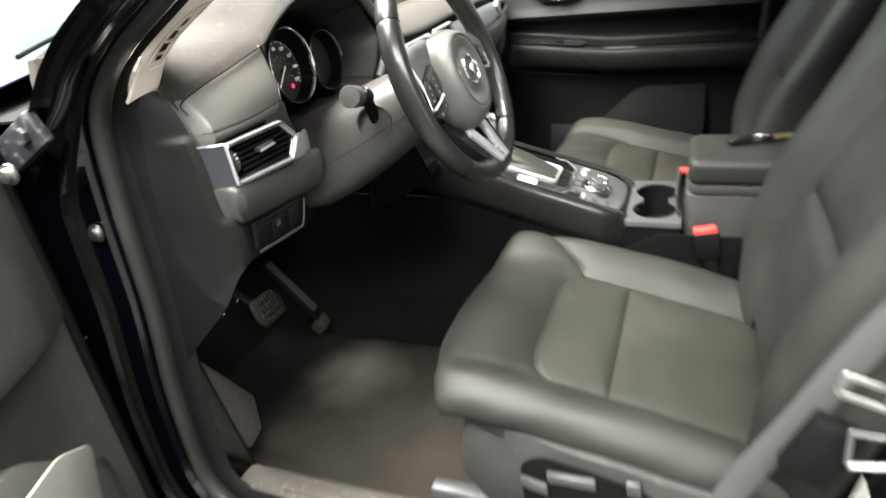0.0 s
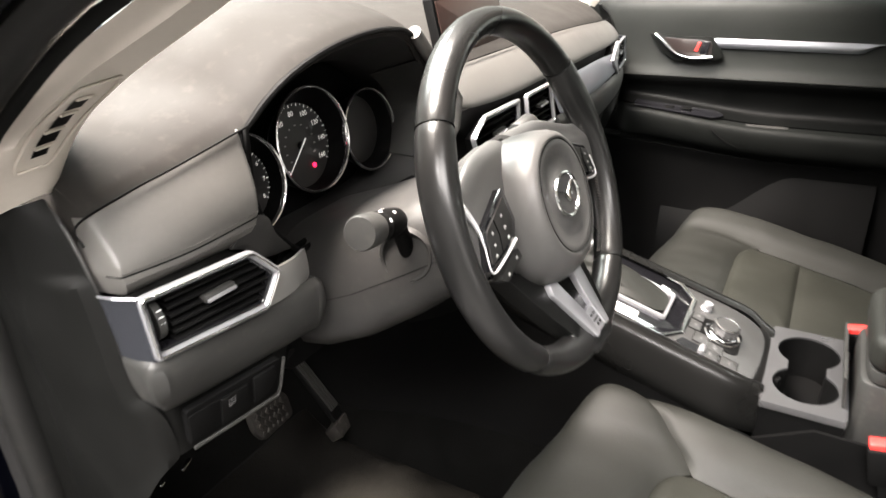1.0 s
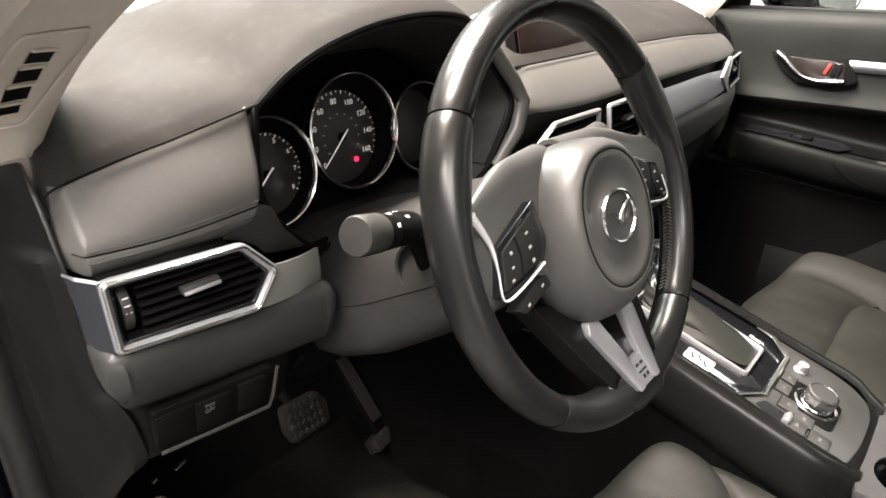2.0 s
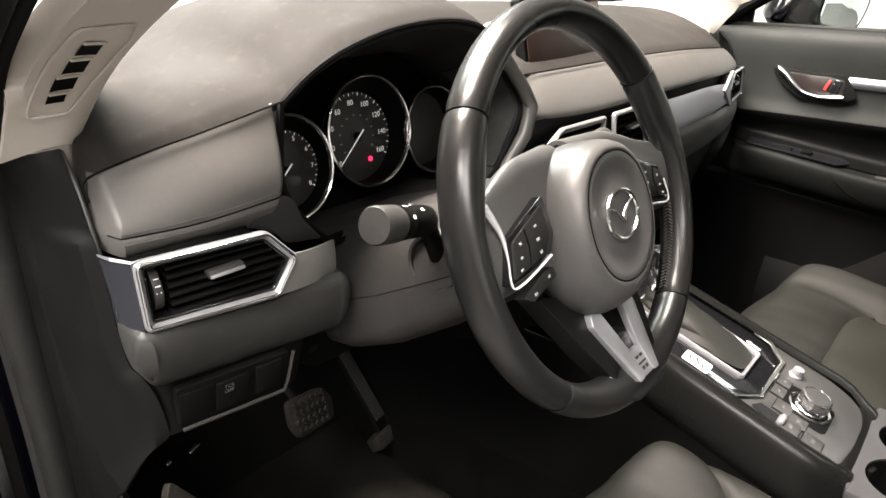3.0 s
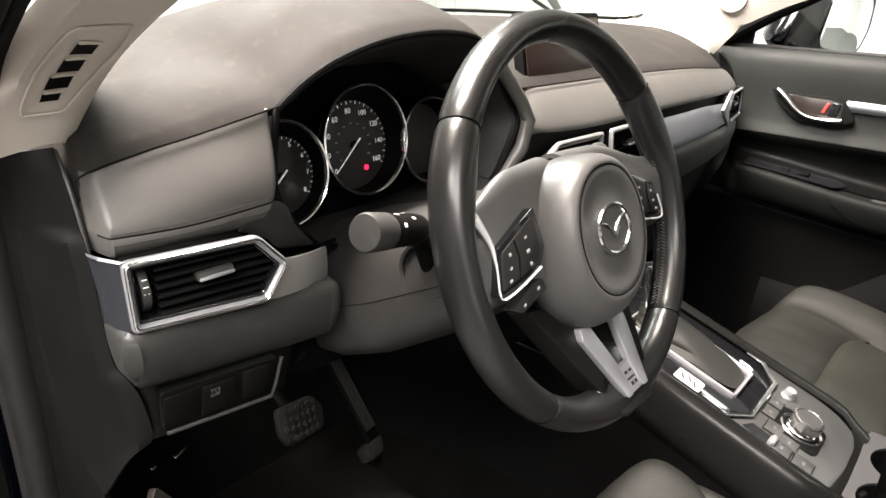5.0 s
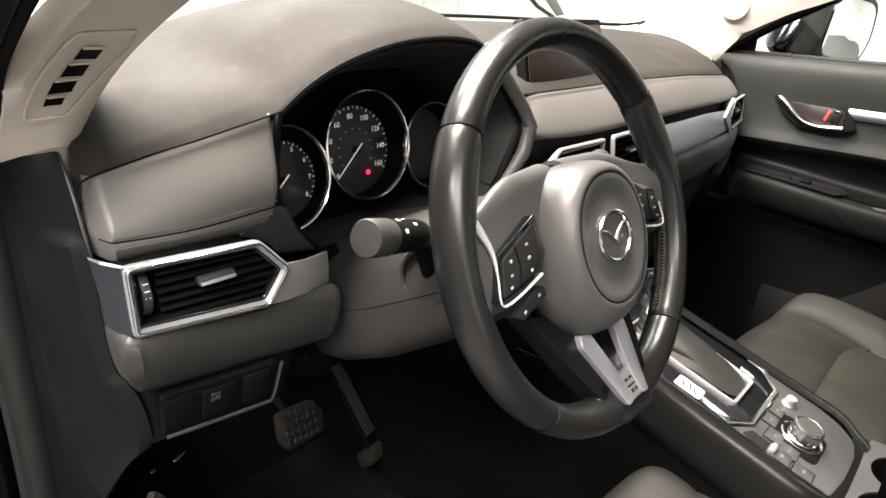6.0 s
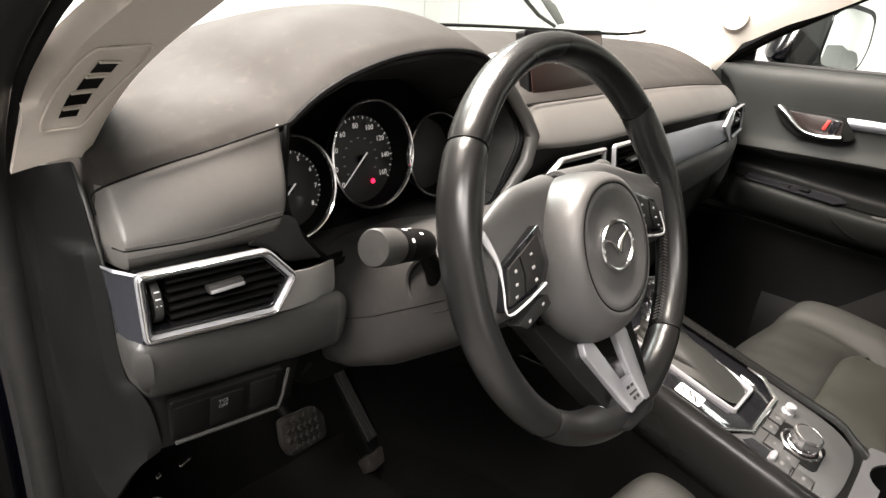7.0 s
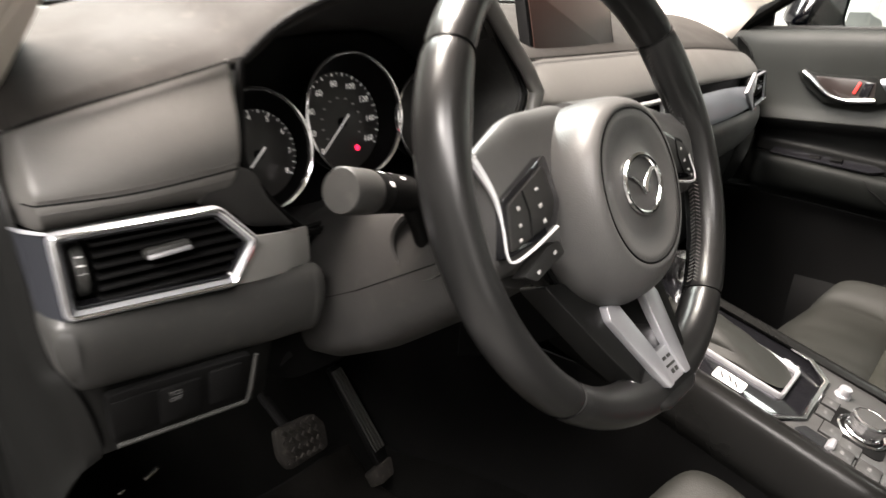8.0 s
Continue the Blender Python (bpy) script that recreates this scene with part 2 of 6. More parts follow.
def curve_points(pts, n):
    return [spline(pts, i / (n - 1)) for i in range(n)]


def tube(pts, radius, sides=10, flat=1.0, closed=False, up=(0, 0, 1), caps=True):
    """A rod along points; radius a number or fn(t); flat squeezes it across up."""
    pts = [Vector(p) for p in pts]
    rings, n = [], len(pts)
    side = None
    for i, p in enumerate(pts):
        if closed:
            d = (pts[(i + 1) % n] - pts[i - 1]).normalized()
        else:
            d = (pts[min(i + 1, n - 1)] - pts[max(i - 1, 0)]).normalized()
        if side is None:
            side = d.cross(Vector(up))
            if side.length < 1e-4:
                side = d.cross(Vector((1, 0, 0.3)))
        side = (side - d * side.dot(d)).normalized()
        top = side.cross(d)
        r = radius(i / max(n - 1, 1)) if callable(radius) else radius
        rings.append([p + side * (math.cos(a) * r) + top * (math.sin(a) * r * flat) for a in (2 * math.pi * k / sides for k in range(sides))])
    return loft(rings, caps=caps and not closed, wrap=closed)


def bevelled(bm, width, segments=2):
    if width > 0:
        bmesh.ops.bevel(bm, geom=[e for e in bm.edges if e.calc_face_angle(0) > 0.45], offset=width, segments=segments, profile=0.5, affect="EDGES", clamp_overlap=True)
    return bm


def prism(outline, m, depth, bevel=0.0, segments=2):
    """An outline in the plane of pose m, raised by depth along its z."""
    bm = bmesh.new()
    lo = [bm.verts.new(m @ Vector((a, b, 0))) for a, b in outline]
    hi = [bm.verts.new(m @ Vector((a, b, depth))) for a, b in outline]
    n = len(lo)
    bm.faces.new(lo[::-1])
    bm.faces.new(hi)
    for i in range(n):
        j = (i + 1) % n
        bm.faces.new((lo[i], lo[j], hi[j], hi[i]))
    bmesh.ops.recalc_face_normals(bm, faces=bm.faces)
    return bevelled(bm, bevel, segments)


def box(sx, sy, sz, m, bevel=0.0, segments=2):
    return prism([(-sx / 2, -sy / 2), (sx / 2, -sy / 2), (sx / 2, sy / 2), (-sx / 2, sy / 2)], m @ Matrix.Translation((0, 0, -sz / 2)), sz, bevel, segments)


def inset(outline, d):
    """The outline moved inwards by d, for an outline that runs anticlockwise."""
    out, n = [], len(outline)
    for i in range(n):
        p0, p1, p2 = (Vector(outline[(i + k) % n]) for k in (-1, 0, 1))
        a, b = (p1 - p0).normalized(), (p2 - p1).normalized()
        na, nb = Vector((-a.y, a.x)), Vector((-b.y, b.x))
        m = (na + nb) / max(1e-6, 1 + na.dot(nb))
        out.append(tuple(p1 + m * d))
    return out


def rounded(outline, r, k=4):
    """The outline with its corners rounded."""
    out, n = [], len(outline)
    for i in range(n):
        p0, p1, p2 = (Vector(outline[(i + j) % n]) for j in (-1, 0, 1))
        a, b = p0 - p1, p2 - p1
        ra = min(r, a.length * 0.45, b.length * 0.45)
        q0, q2 = p1 + a.normalized() * ra, p1 + b.normalized() * ra
        for s in range(k + 1):
            f = s / k
            out.append(tuple(q0 * (1 - f) ** 2 + p1 * 2 * f * (1 - f) + q2 * f * f))
    return out


def ring_frame(outline, width, m, depth, lip=0.0):
    """A raised rim round an outline: outer wall, rounded crest, inner wall."""
    prof = [(0.0, 0.0), (0.0, depth * 0.75), (width * 0.2, depth), (width * 0.6, depth), (width, depth * 0.55), (width, lip)]
    rings = [[m @ Vector((a, b, h)) for a, b in (inset(outline, d) if d else outline)] for d, h in prof]
    return loft(rings, caps=False)


def lathe(profile, m, n=32, caps=True):
    """Radius and height pairs turned about the z axis of m."""
    rings = [[m @ Vector((r * math.cos(2 * math.pi * k / n), r * math.sin(2 * math.pi * k / n), h)) for k in range(n)] for r, h in profile]
    return loft(rings, caps=caps)


def writing(name, text, size, m, mat, parent, label=""):
    cu = bpy.data.curves.new(name, "FONT")
    cu.body, cu.size, cu.align_x, cu.align_y, cu.extrude = text, size, "CENTER", "CENTER", 0.0001
    cu.resolution_u = 2
    ob = bpy.data.objects.new(name, cu)
    me = bpy.data.meshes.new_from_object(ob)
    bpy.data.objects.remove(ob)
    me.transform(m)
    me.materials.clear()
    me.materials.append(mat)
    me.name = name
    o = new(name, me)
    o.parent = parent
    if parent.type == "EMPTY":
        o.matrix_parent_inverse = Matrix.Translation(parent.location).inverted()
    return tagged(o, label)


def frame_at(origin, right, up):
    """A pose whose x runs along right, y along up, z towards the viewer."""
    r = Vector(right).normalized()
    u = Vector(up)
    u = (u - r * u.dot(r)).normalized()
    n = r.cross(u)
    m = Matrix((r, u, n)).transposed().to_4x4()
    m.translation = Vector(origin)
    return m


def join(*bms):
    out = bmesh.new()
    for b in bms:
        me = bpy.data.meshes.new("piece")
        b.to_mesh(me)
        b.free()
        out.from_mesh(me)
        bpy.data.meshes.remove(me)
    return out


def smooth01(a, b, x):
    t = min(max((x - a) / (b - a), 0.0), 1.0)
    return t * t * (3 - 2 * t)


def table(rows, x):
    """Values between the rows (x, values...), smoothly."""
    if x <= rows[0][0]:
        return rows[0][1:]
    for a, b in zip(rows, rows[1:]):
        if x <= b[0]:
            f = (x - a[0]) / (b[0] - a[0])
            return tuple(p + (q - p) * f for p, q in zip(a[1:], b[1:]))
    return rows[-1][1:]


# ---- the hall round the car ----
# Unseen floor, kept dark to hold down bounce light into the footwell.
single("ground", box(11, 11, 0.1, pose(0, 0, -0.05)), CONCRETE, "unseen concrete floor of a white hall, dark to cut bounce light", "floor", "structure")
single("ceiling", box(11, 11, 0.1, pose(0, 0, 3.55)), WALL, "plain white ceiling with long lamps", "ceiling", "structure")
for nm, sx, sy, x, y in (("wall_north", 11, 0.12, 0, 5.4), ("wall_south", 11, 0.12, 0, -5.4), ("wall_east", 0.12, 10.68, 5.4, 0), ("wall_west", 0.12, 10.68, -5.4, 0)):
    # The unseen west wall is grey to weaken fill light and paint reflections.
    far = nm == "wall_west"
    w = single(nm, box(sx, sy, 3.5, pose(x, y, 1.75)), GREY_WALL if far else WALL, "unseen wall of the hall, grey to cut light from the left" if far else "plain bright white wall of the hall", "wall", "structure")
    for k in range(-4, 5):
        along = k * 1.2 + 0.25
        px, py = (along, y - math.copysign(0.0625, y)) if sx > 1 else (x - math.copysign(0.0625, x), along)
        part("joint_strip", box(0.012 if sx > 1 else 0.006, 0.006 if sx > 1 else 0.012, 3.4, pose(px, py, 1.75)), JOINT, w)
for x, y, z, sx, sy, watts, colour in LAMPS:
    fx = thing("ceiling_lamp", (x, y, z + 0.1), "long white ceiling lamp with a glowing diffuser", "lamp", "lamps of the hall")
    part("housing", box(sx + 0.06, sy + 0.06, 0.09, pose(x, y, z + 0.105), 0.01), WALL, fx)
    part("diffuser", box(sx, sy, 0.03, pose(x, y, z + 0.045), 0.006), TUBE, fx)
    li = bpy.data.lights.new("lamp_light", "AREA")
    li.shape, li.size, li.size_y, li.energy, li.color = "RECTANGLE", sx, sy, watts, colour
    lo = new("lamp_light", li)
    lo.matrix_world = pose(x, y, z + 0.02)

# ---- the car's shell ----
SEAL = [(-0.60, -0.42, 1.50), (-0.635, -0.24, 1.43), (-0.672, -0.052, 1.333), (-0.710, 0.116, 1.260), (-0.719, 0.215, 1.205), (-0.713, 0.294, 1.158),
        (-0.708, 0.350, 1.103), (-0.705, 0.372, 1.034), (-0.705, 0.384, 0.93), (-0.705, 0.394, 0.80), (-0.705, 0.418, 0.65),
        (-0.706, 0.425, 0.52), (-0.709, 0.418, 0.455), (-0.712, 0.385, 0.412), (-0.714, 0.33, 0.395), (-0.716, 0.0, 0.390),
        (-0.716, -0.45, 0.390), (-0.716, -0.66, 0.41), (-0.71, -0.76, 0.50), (-0.70, -0.80, 0.75), (-0.68, -0.80, 1.0), (-0.64, -0.76, 1.35), (-0.60, -0.62, 1.49)]
CENTRE = Vector((-0.7, -0.1, 0.85))


def round_opening(prof, n=120):
    """A profile of (outward, x) pairs carried round the door opening."""
    pts = [spline(SEAL + [SEAL[0]], i / n) for i in range(n)]
    rings = []
    for i, p in enumerate(pts):
        d = (pts[(i + 1) % n] - pts[i - 1]).normalized()
        o = d.cross(Vector((1, 0, 0))).normalized()
        if o.dot(p - CENTRE) < 0:
            o = -o
        wide = 1.0 - 0.80 * smooth01(0.96, 1.12, p.z) * smooth01(-0.45, -0.2, p.y)
        tuck = 1.0 - 0.75 * smooth01(1.06, 1.16, p.z) * smooth01(-0.45, -0.2, p.y)
        rings.append([p + o * (a * wide if a > 0.04 else a * tuck if a < -0.001 else a) + Vector((0.012 + (b - 0.012) * tuck if a < -0.001 else b, 0, 0)) for a, b in prof])
    return loft(rings, closed=False, wrap=True, caps=False)


body = thing("car_body", (0, 0, 0.2), "dark blue-black painted car body with its driver's door opening", "car body", kind="structure")
part("door_frame", round_opening([(0.004, 0.02), (0.008, 0.003), (0.030, -0.001), (0.036, -0.012), (0.060, -0.016), (0.068, -0.022), (0.072, -0.038),
                                  (0.105, -0.046), (0.115, -0.056), (0.150, -0.062), (0.160, -0.075)]), PAINT, body, "glossy blue-black door frame")
part("frame_lip", round_opening([(0.062, -0.017), (0.064, -0.026), (0.070, -0.028), (0.073, -0.036)]), DARK, body)
seal_ring = [(0.010 + 0.011 * math.cos(a), 0.004 + 0.016 * math.sin(a)) for a in [math.pi * 2 * k / 12 for k in range(13)]]
part("door_seal", round_opening(seal_ring), RUBBER, body, "bulbous dark grey rubber door seal")
part("seal_flap", round_opening([(0.0, 0.012), (-0.006, 0.0125), (-0.014, 0.014), (-0.022, 0.018), (-0.030, 0.026)]), COVER, body, "dark grey trim flap inside the seal")


def fender_surface(u, v):
    y = 0.66 + 0.85 * u
    prof = [(-0.792, 0.35), (-0.86, 0.55), (-0.885, 0.80), (-0.875, 0.98), (-0.845, 1.045), (-0.79, 1.085), (-0.712, 1.098)]
    x, z = spline([(a, b, 0) for a, b in prof], v).xy
    return (x, y, z - 0.10 * u * u)


part("fender", sheet(fender_surface, 12, 18, 0.003), PAINT, body, "glossy dark blue front wing")
part("bonnet", sheet(lambda u, v: (-0.70 + 1.40 * v, 0.64 + 0.10 * math.sin(math.pi * v) + 1.00 * u, 1.105 - 0.05 * u * u + 0.035 * math.sin(math.pi * v)), 14, 16, 0.003), BONNET, body, "dark blue bonnet with its pale reflection in the colour")
part("cowl", sheet(lambda u, v: (-0.68 + 1.36 * u, 0.50 + 0.20 * math.sin(math.pi * u) + 0.18 * v, 1.085 - 0.01 * v), 16, 4, 0.004), DARK, body, "black plastic cowl under the windscreen")
part("bonnet_gap", box(0.012, 0.80, 0.012, pose(-0.706, 1.05, 1.086), 0.003), DARK, body)
part("roof", sheet(lambda u, v: (-0.64 + 1.28 * v, 0.0 - 2.2 * u, 1.485 + 0.08 * math.sin(math.pi * v) + 0.06 * math.sin(math.pi * min(1, u + 0.15))), 12, 12, 0.03), PAINT, body)
part("headliner", sheet(lambda u, v: (-0.60 + 1.2 * v, 0.02 - 2.1 * u, 1.45 + 0.08 * math.sin(math.pi * v) + 0.05 * math.sin(math.pi * min(1, u + 0.15))), 12, 12, 0.01), CLOTH, body)
part("rear_wall", sheet(lambda u, v: (-0.72 + 1.44 * v, -2.0, 0.3 + 0.78 * u), 4, 4, 0.04), DARK, body)
rg = part("rear_window", sheet(lambda u, v: (-0.66 + 1.32 * v, -2.0 + 0.06 * u, 1.08 + 0.40 * u), 4, 6, 0.004), GLASS, body, "clear rear window")
rg.visible_shadow = False
for sx in (-1, 1):
    part("rear_side", sheet(lambda u, v: (sx * 0.74, -0.84 - 1.16 * u, 0.3 + 0.76 * v), 6, 8, 0.05), DARK, body)
    part("rear_post", tube([(sx * 0.73, -1.90, 1.05), (sx * 0.68, -1.86, 1.30), (sx * 0.62, -1.80, 1.49)], 0.05, 10), DARK, body)
    rg = part("side_window", sheet(lambda u, v: (sx * (0.73 - 0.10 * v), -0.84 - 1.04 * u, 1.06 + 0.42 * v), 4, 6, 0.004), GLASS, body, "clear rear side window")
    rg.visible_shadow = False
part("rear_floor", box(1.40, 1.40, 0.04, pose(0, -1.30, 0.30)), CARPET, body)


def screen_point(u, v):
    x = -0.69 + 1.38 * u
    lo = Vector((x, 0.69 - 0.42 * x * x, 1.185 - 0.04 * x * x))
    hi = Vector((x * 0.90, 0.02 - 0.12 * x * x, 1.485 + 0.03 * (1 - (x / 0.69) ** 2)))
    return lo.lerp(hi, v) + Vector((0, 0, 0.02 * math.sin(math.pi * v)))


ws = part("windscreen", sheet(screen_point, 16, 12, 0.004), GLASS, body, "clear windscreen")
ws.visible_shadow = False
edge = [screen_point(i / 40, 0.0) for i in range(38)] + [screen_point(u, v) for u, v in ((0.945, 0.002), (0.962, 0.008), (0.976, 0.022), (0.987, 0.045), (0.994, 0.08), (0.998, 0.13), (1.0, 0.2), (1.0, 0.35), (1.0, 0.55), (1.0, 0.8), (1.0, 1.0))]
part("windscreen_edge", tube([p + Vector((0, -0.005, 0.002)) for p in edge], 0.0032, 8), DARK, body, "black rounded edge of the windscreen")
part("wiper", tube([(0.93, 0.90, 1.165), (0.84, 0.90, 1.195), (0.74, 0.88, 1.235), (0.66, 0.85, 1.27)], 0.006, 8), HARD, body)
# Flat pale wedge beside the wiper arm.
part("wiper_cover", prism([(0.0, 0.0), (0.04, 0.0), (-0.02, 0.06), (-0.16, 0.13)], frame_at((0.96, 0.91, 1.168), (1, 0, 0.1), (0, 0, 1)), 0.004, 0.001), PALE, body)

# bolt and hinge on the front pillar
bolt = part("pillar_bolt", join(lathe([(0.013, 0), (0.013, 0.002), (0.0085, 0.0025), (0.008, 0.008), (0.0, 0.0095)], pose(-0.722, 0.4293, 0.9363, 0, -90, 0), 18)), STEEL, body, "bright round bolt head")
part("door_hinge", join(box(0.016, 0.085, 0.042, pose(-0.782, 0.408, 1.088, -28, 0, 0), 0.005), box(0.05, 0.020, 0.036, pose(-0.80, 0.455, 1.062, 0, 0, 15), 0.004), lathe([(0.014, -0.026), (0.015, -0.022), (0.015, 0.022), (0.012, 0.026)], pose(-0.815, 0.463, 1.055), 20),
                          lathe([(0.010, 0), (0.010, 0.006), (0, 0.007)], pose(-0.791, 0.39, 1.098, 0, -90, 0), 6)), HINGE, body, "painted steel door hinge with bolts")
part("door_check", join(box(0.012, 0.05, 0.03, pose(-0.765, 0.53, 0.76, 25, 0, 0), 0.003), box(0.07, 0.014, 0.014, pose(-0.785, 0.535, 0.755, 0, 20, 25), 0.003),
                             lathe([(0.009, 0), (0.009, 0.006), (0, 0.007)], pose(-0.772, 0.52, 0.772, 0, -90, 0), 6)), STEEL, body, "oily steel door check with bolts")

part("hinge_bolt", lathe([(0.013, 0), (0.013, 0.003), (0.009, 0.0035), (0.0085, 0.010), (0.0, 0.012)], pose(-0.812, 0.408, 1.060, 0, -90, 0), 18), STEEL, body, "bright round bolt head")

# sill and floor
part("sill_plate", sheet(lambda u, v: (spline([(-0.708, 0, 0.398), (-0.69, 0, 0.412), (-0.655, 0, 0.415), (-0.62, 0, 0.405), (-0.605, 0, 0.36), (-0.60, 0, 0.315)], v).x,
                                       0.40 - 0.95 * u,
                                       spline([(-0.708, 0, 0.398), (-0.69, 0, 0.412), (-0.655, 0, 0.415), (-0.62, 0, 0.405), (-0.605, 0, 0.36), (-0.60, 0, 0.315)], v).z), 12, 16, 0.003), SILL, body, "dark grey plastic sill plate")
part("sill_rib", box(0.018, 0.30, 0.006, pose(-0.662, 0.16, 0.418), 0.002), SILL, body)
part("outer_sill", sheet(lambda u, v: (spline([(-0.79, 0, 0.37), (-0.84, 0, 0.35), (-0.855, 0, 0.28), (-0.82, 0, 0.20)], v).x, 0.50 - 1.2 * u,
                                       spline([(-0.79, 0, 0.37), (-0.84, 0, 0.35), (-0.855, 0, 0.28), (-0.82, 0, 0.20)], v).z), 4, 10, 0.003), PAINT, body, "glossy blue sill")


def carpet_surface(u, v):
    x = -0.615 + 1.23 * u
    y = -0.60 + 1.50 * v
    z = 0.305 + 0.55 * max(0.0, y - 0.56) ** 1.25 * 2.2
    tunnel = 0.16 * smooth01(0.16, 0.10, abs(x - 0.045)) * smooth01(0.9, 0.2, y)
    z += max(0.0, tunnel)
    z += 0.05 * smooth01(-0.52, -0.60, x) * smooth01(0.3, 0.5, y)
    return (x, y, z + 0.003 * noise.noise(Vector((x * 9, y * 9, 0))))


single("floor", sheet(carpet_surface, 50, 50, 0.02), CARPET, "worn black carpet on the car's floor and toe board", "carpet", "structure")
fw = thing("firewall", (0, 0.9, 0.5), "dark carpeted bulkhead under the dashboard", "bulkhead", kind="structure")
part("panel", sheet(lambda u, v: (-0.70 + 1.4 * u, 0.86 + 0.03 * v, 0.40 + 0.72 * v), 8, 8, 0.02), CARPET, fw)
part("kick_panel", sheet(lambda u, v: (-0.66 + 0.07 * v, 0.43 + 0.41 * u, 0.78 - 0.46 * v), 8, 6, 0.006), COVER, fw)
part("kick_panel", sheet(lambda u, v: (0.68 - 0.05 * v, 0.30 + 0.54 * u, 0.90 - 0.58 * v), 8, 6, 0.006), CARPET, fw)


def mat_surface(u, v):
    x0, x1 = -0.585, -0.13
    y = -0.06 + 0.70 * v
    x = x0 + (x1 - x0) * u + 0.03 * smooth01(0.55, 1, v) * (1 - u)
    z = carpet_surface((x + 0.615) / 1.23, (y + 0.60) / 1.5)[2] + 0.030
    e = min(u, 1 - u, v, 1 - v)
    return (x, y, z + 0.004 * noise.noise(Vector((x * 14, y * 14, 3))) - 0.006 * smooth01(0.03, 0, e))


mt = thing("floor_mat", (-0.36, 0.3, 0.31), "dusty dark carpet mat in the driver's footwell", "floor mat")
part("mat_body", sheet(mat_surface, 40, 50, 0.006), MAT, mt)
rim = [mat_surface(*uv) for uv in [(k / 20, 0) for k in range(20)] + [(1, k / 20) for k in range(20)] + [(1 - k / 20, 1) for k in range(20)] + [(0, 1 - k / 20) for k in range(20)]]
part("binding", tube(rim, 0.006, 6, closed=True), DARK, mt)
rest = thing("foot_rest", (-0.53, 0.56, 0.38), "grey plastic foot rest beside the pedals", "foot rest")
FR = frame_at((-0.468, 0.512, 0.397), (-0.085, 0.012, 0.177), (-0.122, -0.055, 0.043))
part("pad", prism(rounded([(0.0, -0.02), (0.197, 0.0), (0.19, 0.02), (0.12, 0.095), (0.03, 0.115), (-0.02, 0.05)], 0.008), FR, -0.012, 0.002), SILL, rest)

# ---- pillar trims ----
LP_LO = [(-0.702, 0.318, 1.110), (-0.698, 0.268, 1.165), (-0.690, 0.19, 1.212), (-0.676, 0.08, 1.262), (-0.640, -0.14, 1.372), (-0.595, -0.36, 1.48)]
LP_HI = [(-0.650, 0.322, 1.110), (-0.622, 0.305, 1.158), (-0.613, 0.245, 1.198), (-0.600, 0.13, 1.255), (-0.570, -0.09, 1.372), (-0.535, -0.31, 1.48)]


RP_HI = [(-0.655, 0.40, 1.118), (-0.665, 0.49, 1.168), (-0.672, 0.42, 1.212), (-0.672, 0.33, 1.258), (-0.62, 0.06, 1.385), (-0.56, -0.20, 1.48)]


def pillar_point(side, u, v):
    lo, hi = spline(LP_LO, u), spline(LP_HI if side == 1 else RP_HI, u)
    p = lo.lerp(hi, v) + Vector((0.010, -0.012, 0.008)) * math.sin(math.pi * v)
    p += Vector((0.006, 0.05, 0.0)) * smooth01(0.9, 1.0, v)
    p += Vector((0.0, 0.03, 0.0)) * smooth01(0.06, 0.0, v) * smooth01(0.15, 0.32, u)
    return Vector((p.x * side, p.y, p.z))


for side, where in ((1, "driver's"), (-1, "passenger's")):
    pt = thing("pillar_trim", (-0.68 * side, 0.3, 1.11), "beige plastic windscreen pillar trim " + ("with a slotted side vent" if side == 1 else "with a round tweeter cover"), "pillar trim", "pillar trims")
    part("cover", sheet(lambda u, v: pillar_point(side, u, v), 40, 14, 0.004), BEIGE, pt)
    if side == 1:
        def on(u, v, h=0.0):
            p, a, b = pillar_point(1, u, v), pillar_point(1, u + 0.01, v), pillar_point(1, u, v + 0.02)
            n = (a - p).cross(b - p).normalized()
            if n.y > 0:
                n = -n
            return p + n * h
        border = rounded([(0.115, 0.12), (0.098, 0.47), (0.215, 0.64), (0.355, 0.74), (0.392, 0.62), (0.382, 0.125), (0.25, 0.11)], 0.04)
        part("vent_bezel", tube([on(a, b, 0.0052) for a, b in border], 0.0011, 6, closed=True), BEIGE, pt)
        for a, b, v0, v1 in ((0.142, 0.168, 0.235, 0.385), (0.179, 0.221, 0.232, 0.42), (0.232, 0.277, 0.258, 0.438), (0.292, 0.330, 0.268, 0.455)):
            part("vent_slot", loft([[on(a + (b - a) * s - 0.006 * q / 5, v0 + (v1 - v0) * q / 5, 0.0046) for s in (0, 0.33, 0.66, 1)] for q in range(6)], closed=False), DARK, pt, "black air slot")
            part("slot_lip", tube([on(b + 0.004 - 0.006 * q / 5, v0 + (v1 - v0) * q / 5, 0.0052) for q in range(6)], 0.0012, 6), BEIGE, pt)
    else:
        p, a, b = pillar_point(-1, 0.438, 0.53), pillar_point(-1, 0.448, 0.53), pillar_point(-1, 0.438, 0.55)
        n = (a - p).cross(b - p).normalized()
        n = -n if n.y > 0 else n
        part("tweeter_cover", lathe([(0.030, 0.0), (0.030, 0.0095), (0.0275, 0.0108), (0.0262, 0.0085), (0.0, 0.0095)], frame_at(p, (a - p), n.cross(a - p)), 32), BEIGE, pt)

